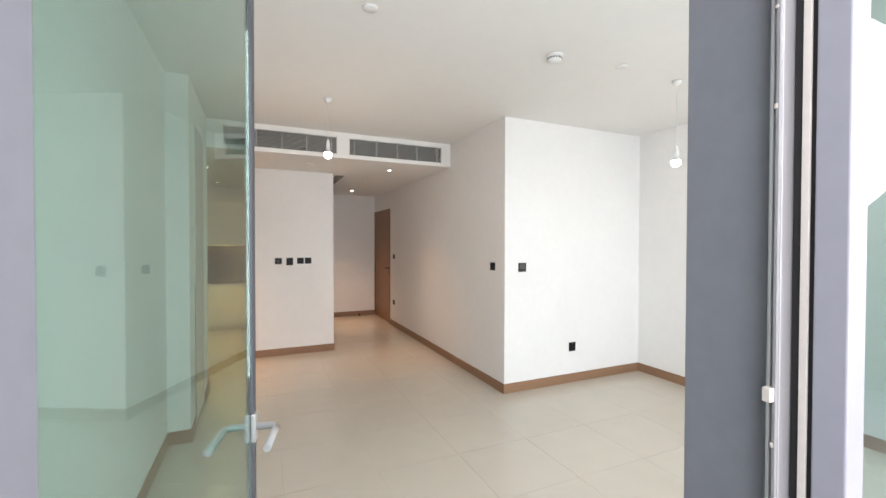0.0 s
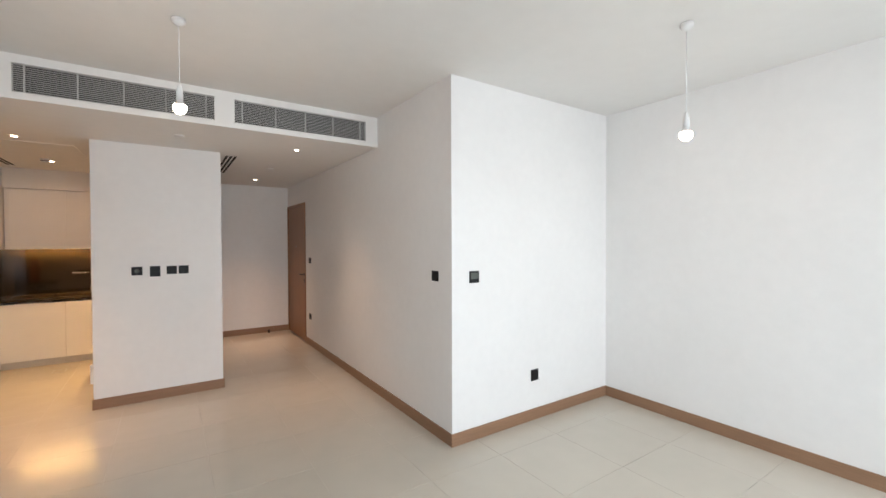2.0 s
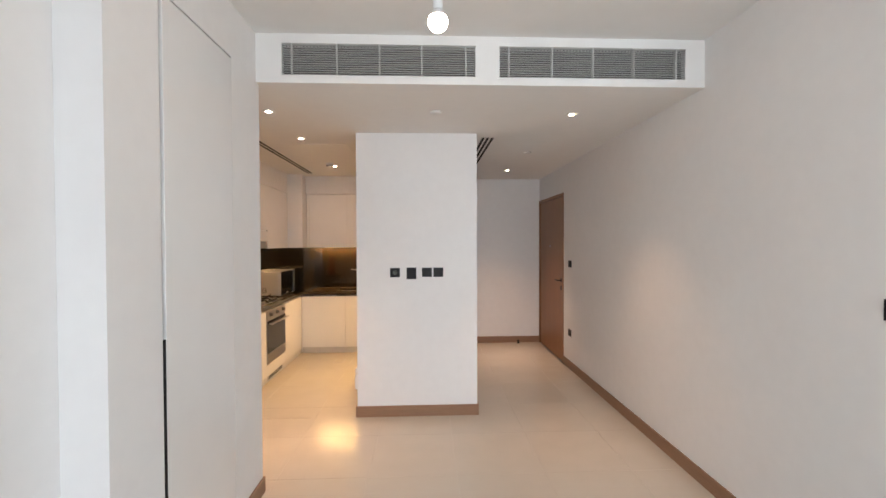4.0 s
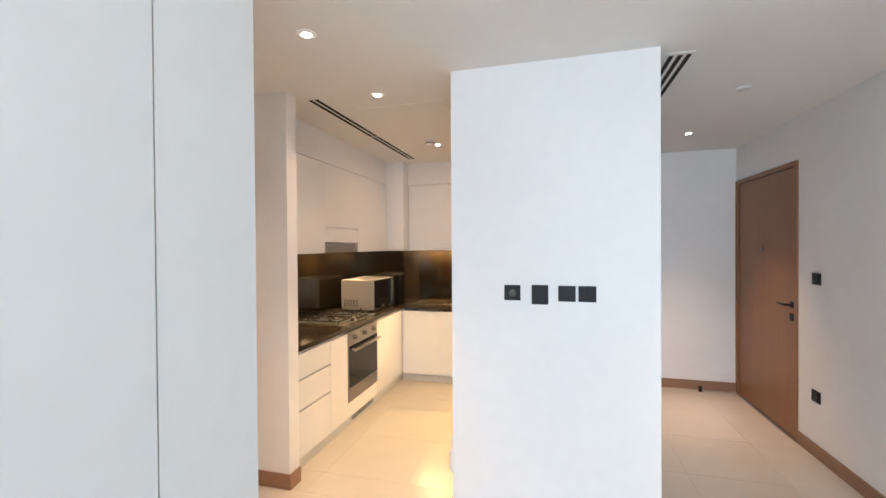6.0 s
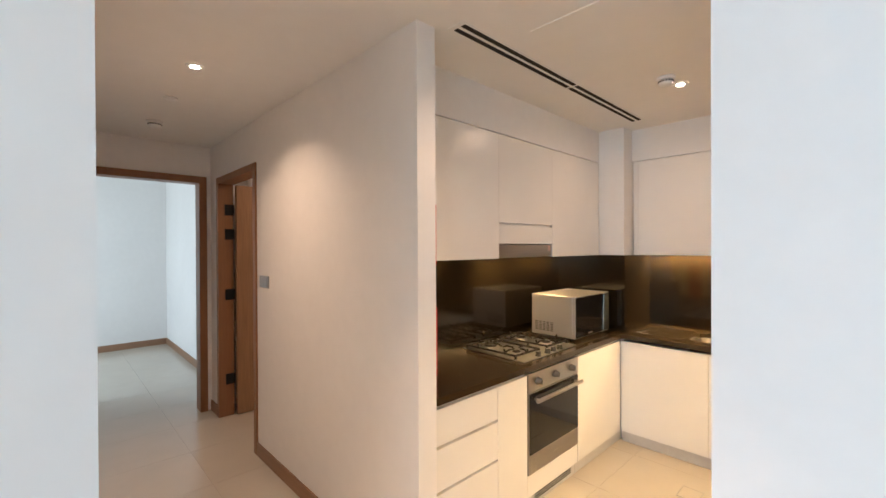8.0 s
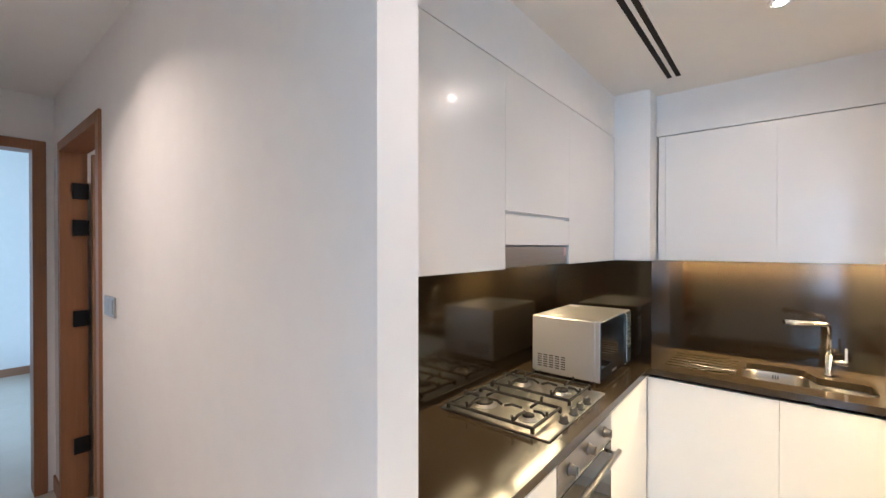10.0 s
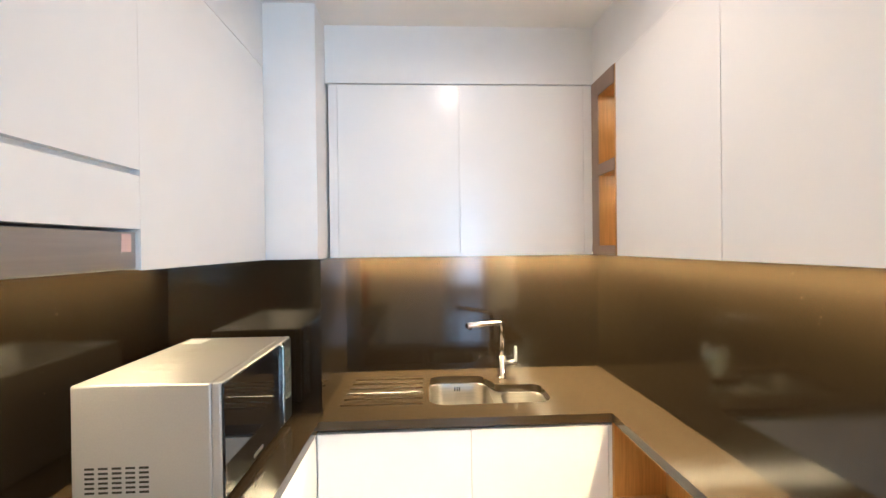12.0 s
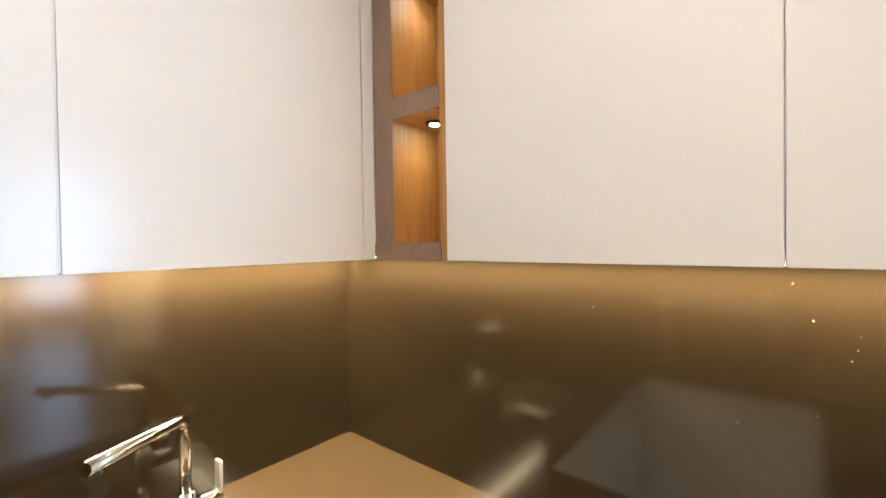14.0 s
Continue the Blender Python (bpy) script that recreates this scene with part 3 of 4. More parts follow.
def entrance_door():
    t = thing("door_1", (XA + 0.05, (DY0 + DY1) / 2, 0), "closed brown wood-veneer entrance door with black lever handle", "door")
    tagged(t, kind="structure")
    f = 0.042
    part("frame_jamb", box_bm(XA - 0.012, XA + 0.12, DY0, DY0 + f, 0, DZ, 0.002), DOORWOOD, t)
    part("frame_jamb", box_bm(XA - 0.012, XA + 0.12, DY1 - f, DY1, 0, DZ, 0.002), DOORWOOD, t)
    part("frame_head", box_bm(XA - 0.012, XA + 0.12, DY0 + f, DY1 - f, DZ - f, DZ, 0.002), DOORWOOD, t)
    leaf = part("leaf", box_bm(XA + 0.004, XA + 0.054, DY0 + f + 0.004, DY1 - f - 0.004, 0.006, DZ - f - 0.004, 0.002), DOORWOOD, t)
    lever(leaf, (XA + 0.004, 7.405, 1.075), 0, 1, (-1, 0, 0), BLACK)
    part("lock_plate", box_bm(XA - 0.006, XA + 0.005, 7.380, 7.430, 0.945, 1.005, 0.002), BLACK, leaf)
    part("handle_rose", box_bm(XA - 0.006, XA + 0.005, 7.380, 7.430, 1.05, 1.10, 0.002), BLACK, leaf)
    part("peephole", turned(lathe_bm(0, 0, [(0.012, -0.003), (0.016, 0.0), (0.016, 0.006), (0.004, 0.007)], 16), Matrix.Translation((XA + 0.003, 7.905, 1.524)) @ Matrix.Rotation(radians(-90), 4, "Y")), SATIN, leaf)
    part("threshold", box_bm(XA - 0.02, XA + 0.12, DY0, DY1, 0.0, 0.005), SATIN, t)


entrance_door()


def door_stop(x, y):
    t = thing("door_stop", (x, y, 0), "small black floor door stop", "door stop")
    part("stem", lathe_bm(x, y, [(0.022, 0.0), (0.022, 0.005), (0.014, 0.008), (0.014, 0.035), (0.019, 0.037), (0.019, 0.05), (0.010, 0.053)]), BLACK, t)


door_stop(1.95, 8.40)


def partition_box():
    """A small box low on the partition's kitchen side, its top sloped."""
    t = thing("wall_box", (PX0, 5.84, 0.24), "small white plastic box low on the partition wall", "wall box")
    bmx = box_bm(PX0 - 0.030, PX0, 5.805, 5.875, 0.238, 0.385, 0.004)
    for v in bmx.verts:
        if v.co.z > 0.37 and v.co.x < PX0 - 0.015:
            v.co.z -= 0.022
    part("case", bmx, WHITEPL, t)
    part("front_slot", box_bm(PX0 - 0.0315, PX0 - 0.029, 5.825, 5.855, 0.27, 0.31, 0.0005, 1), GRILLE, t)


partition_box()


def corridor_door():
    t = thing("door_2", ((BX0 + BX1) / 2, CY0, 0), "open brown wood corridor door swung inwards, dark hinges", "door")
    tagged(t, kind="structure")
    f = 0.055
    for a, b in ((BX0, BX0 + f), (BX1 - f, BX1)):
        part("frame_jamb", box_bm(a, b, CY0 - 0.014, CY1 + 0.014, 0, BZ, 0.002), DOORWOOD, t)
    part("frame_head", box_bm(BX0 + f, BX1 - f, CY0 - 0.014, CY1 + 0.014, BZ - f, BZ, 0.002), DOORWOOD, t)
    x0 = BX0 + f + 0.004
    leaf = part("leaf", box_bm(x0, x0 + 0.045, CY1 + 0.03, CY1 + 0.95, 0.008, BZ - f - 0.005, 0.002), OAKDARK, t, "brown veneered door leaf")
    for z in (0.35, 1.15, 1.72, 1.95):
        part("hinge", box_bm(BX0 + f, BX0 + f + 0.012, CY1 - 0.06, CY1 + 0.02, z - 0.05, z + 0.05, 0.002), BLACK, leaf)


OAKDARK = mat("mid_brown_veneer", (0.30, 0.17, 0.09), 0.42, grain=0.16, scale=40, blotch=0.1, stretch=(3, 3, 0.12), bump=0.05)
corridor_door()


def bedroom_door():
    t = thing("door_3", (CX, (EY0 + EY1) / 2, 0), "brown wood bedroom door frame with its leaf swung open", "door")
    tagged(t, kind="structure")
    f = 0.065
    for a, b in ((EY0, EY0 + f), (EY1 - f, EY1)):
        part("frame_jamb", box_bm(CX - 0.134, CX + 0.014, a, b, 0, EZ, 0.002), DOORWOOD, t)
    part("frame_head", box_bm(CX - 0.134, CX + 0.014, EY0 + f, EY1 - f, EZ - f, EZ, 0.002), DOORWOOD, t)
    leaf = part("leaf", box_bm(CX - 1.06, CX - 0.15, EY0 + f - 0.01, EY0 + f + 0.035, 0.008, EZ - f - 0.005, 0.002), OAKDARK, t)
    lever(leaf, (CX - 0.99, EY0 + f + 0.035, 1.02), 1, 0, (0, 1, 0), SATIN)
    part("lock_rose", box_bm(CX - 1.01, CX - 0.965, EY0 + f + 0.034, EY0 + f + 0.045, 0.88, 0.93, 0.002), SATIN, leaf)


bedroom_door()
panel_plate("wall_socket", (-8.0, 4.95, 0.42), "+x", 0.15, 0.09, "grey double socket low on the bedroom wall", "socket", "socket")

# ---- kitchen, laid out from its own corner ----
OFFSET = Vector((0.042, 0.013, 0.003))
CYK = 5.854
CT, CTH = 0.878, 0.036           # worktop height and thickness
CLX, CBY, CRX = -1.292, 7.924, -0.122  # worktop front edges: west run, back run, east ledge
ULX, UBY, URX = -1.520, 8.193, -0.085  # fronts of the wall cupboards
UZ0, UZ1 = 1.512, 2.302
COLX, COLY = -1.312, 8.030       # boxed column in the corner


def bulk_box(name, *b):
    solid(name, box_bm(*b), PAINT, "white boxing above the wall cupboards", "wall", "structure")


bulk_box("wall_boxing_west", KX0, ULX - 0.004, CYK, COLY, UZ1 + 0.005, LO)
bulk_box("wall_boxing_back", COLX, URX + 0.012, UBY + 0.004, KY, UZ1 + 0.005, LO)
bulk_box("wall_boxing_east", URX + 0.012, KX1, 6.16, KY, UZ1 + 0.005, LO)
bulk_box("wall_column", KX0, COLX, COLY, KY, 0, LO)

# splashback slabs
SB = 0.012
for name_, b in (("west", (KX0, KX0 + SB, CYK, COLY - SB, CT, UZ0 + 0.04)), ("column_front", (KX0, COLX + SB, COLY - SB, COLY, CT, UZ0)),
                 ("column_side", (COLX, COLX + SB, COLY, KY - SB, CT, UZ0)), ("back", (COLX, KX1, KY - SB, KY, CT, UZ0 + 0.04)),
                 ("east", (KX1 - SB, KX1, 6.16, KY - SB, CT, UZ0 + 0.04))):
    solid("splashback", box_bm(*b), QUARTZSHADED, "polished dark brown quartz splashback slab", "splashback", group="splashback slabs")


def upper_unit(name, axis, front, back, a, b, doors, label, z0=UZ0, gap=0.0010):
    """A wall cupboard unit; axis 'x': the front faces +x (or -x when back > front); 'y': it faces -y."""
    s = 1 if front > back else -1
    mid = (a + b) / 2
    at = ((front + back) / 2, mid, z0) if axis == "x" else (mid, (front + back) / 2, z0)
    t = thing(name, at, label, "wall cupboard", "white wall cupboards")

    def bx(f0, f1, a0, a1, zz0, zz1, bev=0.0):
        f0, f1 = min(f0, f1), max(f0, f1)
        return box_bm(f0, f1, a0, a1, zz0, zz1, bev, 2) if axis == "x" else box_bm(a0, a1, f0, f1, zz0, zz1, bev, 2)
    part("body", bx(front - s * 0.006, back, a + 0.0003, b - 0.0003, z0 + 0.002, UZ1), LACQUER, t)
    for i, (d0, d1) in enumerate(doors):
        part("door", bx(front, front - s * 0.0055, d0 + gap, d1 - gap, z0, UZ1 - 0.002, min(gap, 0.0012)), LACQUER, t)
    return t


# west run: two plain doors, the hood unit, one door
upper_unit("wall_cupboard", "x", ULX, KX0 + SB, CYK + 0.002, 6.648, [(CYK + 0.002, 6.648)], "white lacquered wall cupboard beside the cooker hood", gap=0.0003)
upper_unit("wall_cupboard", "x", ULX, KX0 + SB, 7.275, COLY - SB - 0.002, [(7.275, COLY - SB - 0.002)], "white lacquered wall cupboard beside the cooker hood", gap=0.0003)


def hood_unit():
    y0, y1 = 6.6485, 7.2745
    t = thing("hood_cupboard", (-1.7, (y0 + y1) / 2, UZ0), "white wall cupboard with a built-in steel cooker hood", "cooker hood")
    part("body", box_bm(KX0 + SB, ULX - 0.024, y0 + 0.001, y1 - 0.001, 1.606, UZ1), LACQUER, t)
    part("door", box_bm(ULX - 0.021, ULX, y0 + 0.0002, y1 - 0.0002, 1.742, UZ1 - 0.002), LACQUER, t)
    part("flap", box_bm(ULX - 0.021, ULX, y0 + 0.0002, y1 - 0.0002, 1.606, 1.728, 0.001), LACQUER, t)
    part("flap_gap", box_bm(ULX - 0.024, ULX - 0.018, y0 + 0.004, y1 - 0.004, 1.728, 1.742), WHITEPL, t)
    h = part("hood", box_bm(KX0 + SB + 0.03, ULX - 0.008, y0 + 0.004, y1 - 0.004, UZ0 + 0.004, 1.600, 0.003), SATIN, t, "grey metal cooker hood front")
    part("filter", box_bm(KX0 + 0.1, ULX - 0.06, y0 + 0.05, y1 - 0.05, UZ0, UZ0 + 0.005), STEEL, h)
    part("sticker", box_bm(ULX - 0.008, ULX - 0.0072, y1 - 0.05, y1 - 0.02, 1.555, 1.595), mat("white_red_sticker", (0.62, 0.45, 0.42), 0.5), h)


hood_unit()
upper_unit("wall_cupboard", "y", UBY, KY - SB, COLX + SB + 0.0004, -0.082, [(COLX + SB + 0.0004, -1.258), (-1.256, -0.706), (-0.704, -0.125), (-0.123, -0.084)], "white lacquered two-door wall cupboard above the sink")
upper_unit("wall_cupboard", "x", URX, KX1 - SB, 7.354, 7.947, [(7.354, 7.947)], "white lacquered shallow wall cupboard")
upper_unit("wall_cupboard", "x", URX, KX1 - SB, 6.758, 7.354, [(6.758, 7.354)], "white lacquered shallow wall cupboard")
upper_unit("wall_cupboard", "x", URX, KX1 - SB, 6.164, 6.758, [(6.164, 6.758)], "white lacquered shallow wall cupboard")


def upper_niche():
    y0, y1, x0, x1 = 7.949, UBY - 0.001, URX + 0.004, KX1 - SB
    t = thing("open_shelf_niche", ((x0 + x1) / 2, (y0 + y1) / 2, UZ0), "open warm oak shelf niche with taupe edges", "shelf")
    w = 0.018
    for n_, b in (("side_panel", (x0, x1, y0, y0 + w, UZ0, UZ1)), ("side_panel", (x0, x1, y1 - 0.070, y1, UZ0, UZ1)), ("base", (x0, x1, y0 + w, y1 - 0.070, UZ0, UZ0 + 0.042)), ("top", (x0, x1, y0 + w, y1 - 0.070, UZ1 - 0.075, UZ1)),
                  ("shelf", (x0, x1 - 0.01, y0 + w, y1 - 0.070, 1.868, 1.918))):
        part(n_, box_bm(*b, 0.001, 1), OAK, t)
        if n_ in ("base", "shelf", "top") or b[2] > 8:
            part("edge_strip", box_bm(x0 - 0.003, x0 + 0.001, b[2], b[3], b[4], b[5]), TAUPE, t)
    part("back_panel", box_bm(x1 - 0.009, x1, y0 + w, y1 - 0.070, UZ0 + 0.042, UZ1 - 0.075), OAK, t)
    for z in (1.868, UZ1 - 0.075):
        p = part("spot", lathe_bm((x0 + x1) / 2, (y0 + y1) / 2 - 0.01, [(0.024, z), (0.024, z - 0.004), (0.016, z - 0.005)]), BLACK, t, "tiny recessed niche spot")
        part("spot_lens", lathe_bm((x0 + x1) / 2, (y0 + y1) / 2 - 0.01, [(0.014, z - 0.005), (0.012, z - 0.0065)]), SPOTGLOW, p)
        lamp("niche_light", "SPOT", look(((x0 + x1) / 2, (y0 + y1) / 2 - 0.01, z - 0.01), ((x0 + x1) / 2, (y0 + y1) / 2 - 0.01, 0)), 0.36, WARM, size=0.012, cone=130)


upper_niche()

# light strips under the wall cupboards
for place, size, watts in (((-0.60, KY - SB - 0.05, UZ0 - 0.006), (1.36, 0.016), 22), ((KX1 - SB - 0.05, 7.30, UZ0 - 0.006), (0.016, 2.25), 26), ((-1.85, 6.27, UZ0 - 0.006), (0.02, 0.5), 1.5), ((-1.80, 7.02, UZ0 - 0.012), (0.10, 0.30), 3.2), ((-1.85, 7.62, UZ0 - 0.006), (0.02, 0.6), 2.4)):
    lamp("under_cupboard_light", "AREA", Matrix.Translation(place), watts, STRIP, size=size)
    if min(size) < 0.1:
        solid("light_strip", box_bm(place[0] - size[0] / 2, place[0] + size[0] / 2, place[1] - size[1] / 2, place[1] + size[1] / 2, UZ0 - 0.004, UZ0 + 0.003), LED, "slim warm light strip under the wall cupboards", "light strip", group="light strips")

# worktop: west run, back run with sink cut-outs, east ledge
BOWLS = ((-0.857, -0.560, 8.060, 8.448), (-0.520, -0.315, 8.075, 8.295))
bm = bmesh.new()


def rounded_loop(x0, x1, y0, y1, r, n_=6):
    pts = []
    for cx, cy, a0 in ((x1 - r, y1 - r, 0), (x0 + r, y1 - r, 90), (x0 + r, y0 + r, 180), (x1 - r, y0 + r, 270)):
        for i in range(n_ + 1):
            a = radians(a0 + 90 * i / n_)
            pts.append((cx + r * math.cos(a), cy + r * math.sin(a)))
    return pts


def plate_with_holes(outer, holes, z0, z1):
    """A slab of the outline outer (counter-clockwise), with holes through it."""
    bmx = bmesh.new()
    edges = []
    for loop in (outer, *holes):
        vs = [bmx.verts.new((x, y, z1)) for x, y in loop]
        edges += [bmx.edges.new((vs[i], vs[(i + 1) % len(vs)])) for i in range(len(vs))]
    bmesh.ops.triangle_fill(bmx, use_beauty=True, edges=edges, normal=(0, 0, 1))
    top = bmx.faces[:]
    out = bmesh.ops.extrude_face_region(bmx, geom=top)
    bmesh.ops.translate(bmx, vec=(0, 0, z0 - z1), verts=[v for v in out["geom"] if isinstance(v, bmesh.types.BMVert)])
    return bmx


def sink_hole():
    """One opening over both bowls, its back edge in a soft step."""
    pts = []
    for cx, cy, r, a0, a1 in ((-0.365, 8.245, 0.05, 0, 90), (-0.500, 8.335, 0.04, 270, 215), (-0.632, 8.376, 0.072, 35, 90), (-0.787, 8.378, 0.070, 90, 180), (-0.787, 8.130, 0.070, 180, 270), (-0.375, 8.125, 0.060, 270, 360)):
        for i in range(7):
            a = radians(a0 + (a1 - a0) * i / 6)
            pts.append((cx + r * math.cos(a), cy + r * math.sin(a)))
    return pts


worktop = thing("worktop", (-0.7, 8.2, CT), "polished dark brown quartz worktop round three sides", "worktop")
bm = plate_with_holes([(-0.93, CBY), (-0.26, CBY), (-0.26, KY - SB), (-0.93, KY - SB)], [sink_hole()], CT - CTH, CT)
for b in ((KX0 + SB, CLX, CYK + 0.002, COLY - SB), (CLX, COLX + SB, CBY, COLY - SB), (COLX + SB, -0.93, CBY, KY - SB), (-0.26, KX1 - SB, CBY, KY - SB), (CRX, KX1 - SB, 6.16, CBY)):
    box_bm(*b, CT - CTH, CT, bm=bm)
# lighter copy of the splashback stone, the strips' light put into its colour
part("slab", bm, QUARTZLIT, worktop)
# raised ribs stand in for cut drain grooves, shaped to give their edge highlights
for i in range(6):
    y = 8.083 + i * 0.068
    part("drain_rib", box_bm(-1.240 + 0.002 * i, -0.885, y, y + 0.008, CT - 0.001, CT + 0.0045, 0.002, 2), QUARTZLIT, worktop)


def sink():
    t = thing("sink", (-0.62, 8.18, CT - 0.16), "undermounted stainless steel sink with one and a half bowls", "sink")
    part("deck", plate_with_holes([(-0.875, 8.045), (-0.300, 8.045), (-0.300, 8.465), (-0.875, 8.465)], [rounded_loop(*b, 0.07) for b in BOWLS], CT - CTH - 0.003, CT - CTH - 0.001), BOWLSTEEL, t)
    for i, (x0, x1, y0, y1) in enumerate(BOWLS):
        deep = 0.17 if i == 0 else 0.12
        bmx = bmesh.new()
        rings = []
        for r, z, inset in ((0.070, CT - CTH - 0.001, 0.0), (0.070, CT - CTH - 0.006, 0.002), (0.07, CT - deep + 0.03, 0.006), (0.06, CT - deep + 0.008, 0.018), (0.05, CT - deep, 0.04)):
            rings.append([bmx.verts.new((x, y, z)) for x, y in rounded_loop(x0 + inset, x1 - inset, y0 + inset, y1 - inset, r)])
        for a, b in zip(rings, rings[1:]):
            for k in range(len(a)):
                f = bmx.faces.new((a[k], a[(k + 1) % len(a)], b[(k + 1) % len(a)], b[k]))
                f.smooth = True
        bmx.faces.new(rings[-1])
        bowl = part("bowl", bmx, BOWLSTEEL, t)
        sm = bowl.modifiers.new("thick", "SOLIDIFY")
        sm.thickness = 0.0012
        cx, cy = (x0 + x1) / 2, (y0 + y1) / 2
        part("drain", lathe_bm(cx, cy, [(0.035, CT - deep + 0.001), (0.034, CT - deep + 0.004), (0.012, CT - deep + 0.005), (0.010, CT - deep + 0.008)]), CHROME, bowl)
        if i == 0:
            for k in (-1, 0, 1):
                part("overflow_slot", box_bm(cx + k * 0.012 - 0.003, cx + k * 0.012 + 0.003, y1 - 0.011, y1 - 0.004, CT - 0.075, CT - 0.055), GAPSHADE, bowl)


sink()


def tap():
    x, y = -0.477, 8.405
    t = thing("kitchen_tap", (x, y, CT), "polished chrome mixer tap with a long angled spout", "tap")
    part("base", lathe_bm(x, y, [(0.026, CT), (0.026, CT + 0.006), (0.021, CT + 0.010), (0.019, CT + 0.012), (0.019, CT + 0.115), (0.0135, CT + 0.117)]), CHROME, t)
    pts = [(x, y, CT + 0.11), (x, y, CT + 0.262)]
    d = Vector((-0.203, -0.145, 0)).normalized()
    for i in range(1, 6):
        a = radians(18 * i)
        pts.append((x + d.x * 0.024 * (1 - math.cos(a)), y + d.y * 0.024 * (1 - math.cos(a)), CT + 0.262 + 0.024 * math.sin(a)))
    e = Vector(pts[-1]) + d * 0.215 + Vector((0, 0, 0.012))
    pts.append(tuple(e))
    part("spout", tube_bm(pts, 0.0125, 18), CHROME, t)
    part("spout_nozzle", lathe_bm(e.x - d.x * 0.02, e.y - d.y * 0.02, [(0.009, e.z - 0.010), (0.009, e.z - 0.020)]), BLACK, t)
    lv = part("lever_hub", turned(lathe_bm(0, 0, [(0.015, 0.0), (0.015, 0.066), (0.012, 0.069)]), Matrix.Translation((x + 0.010, y, CT + 0.079)) @ Matrix.Rotation(radians(90), 4, "Y")), CHROME, t)
    # chrome lever in a paler metal that paints the window's reflection on it
    part("lever", box_bm(x + 0.066, x + 0.076, y - 0.014, y + 0.014, CT + 0.072, CT + 0.160, 0.003), SATINCHROME, lv)


tap()


def base_unit(name, axis, front, back, a, b, fronts, label, plinth=True, top=0.0):
    """A base cupboard; fronts: (a0, a1, z0, z1) panels."""
    s = 1 if front > back else -1
    mid = (a + b) / 2
    at = ((front + back) / 2, mid, 0) if axis == "x" else (mid, (front + back) / 2, 0)
    t = thing(name, at, label, "base cupboard", "white base cupboards")

    def bx(f0, f1, a0, a1, z0, z1, bev=0.0):
        f0, f1 = min(f0, f1), max(f0, f1)
        return box_bm(f0, f1, a0, a1, z0, z1, bev, 2) if axis == "x" else box_bm(a0, a1, f0, f1, z0, z1, bev, 2)
    part("body", bx(front - s * 0.030, back, a + 0.0003, b - 0.0003, 0.085, CT - CTH - 0.002 - top), LACQUER, t)
    for f in fronts:
        part("front_panel", bx(front, front - s * 0.024, f[0] + 0.0010, f[1] - 0.0010, f[2], f[3], 0.0015), LACQUER, t)
    if plinth:
        part("plinth", bx(front - s * 0.025, front - s * 0.041, a, b, 0.0, 0.084), SATINWHITE, t, "pale grey plinth")
    return t


SATINWHITE = mat("pale_grey_plinth", (0.55, 0.54, 0.53), 0.35, grain=0.03, scale=40)
BFX, BFY, BFE = CLX - 0.014, CBY + 0.022, CRX + 0.016
TOP = 0.818
base_unit("drawer_unit", "x", BFX, KX0 + SB, CYK + 0.002, 6.362, [(CYK + 0.002, 6.362, 0.642, TOP), (CYK + 0.002, 6.362, 0.425, 0.628), (CYK + 0.002, 6.362, 0.088, 0.411)], "white handleless three-drawer base unit")
base_unit("base_cupboard", "x", BFX, KX0 + SB, 6.364, 6.640, [(6.364, 6.640, 0.088, TOP)], "narrow white base cupboard beside the oven")
base_unit("base_cupboard", "x", BFX, KX0 + SB, 7.242, COLY - SB, [(7.242, BFY - 0.004, 0.088, TOP)], "white base cupboard in the kitchen corner")
base_unit("sink_cupboard", "y", BFY, KY - 0.004, BFX + 0.002, -0.108, [(BFX + 0.002, -0.691, 0.088, TOP), (-0.691, -0.128, 0.088, TOP), (-0.127, -0.108, 0.088, TOP)], "white two-door base cupboard under the sink", top=0.19)


KNOBSTEEL = mat("dark_steel_knob", (0.16, 0.15, 0.14), 0.3, metal=0.9)


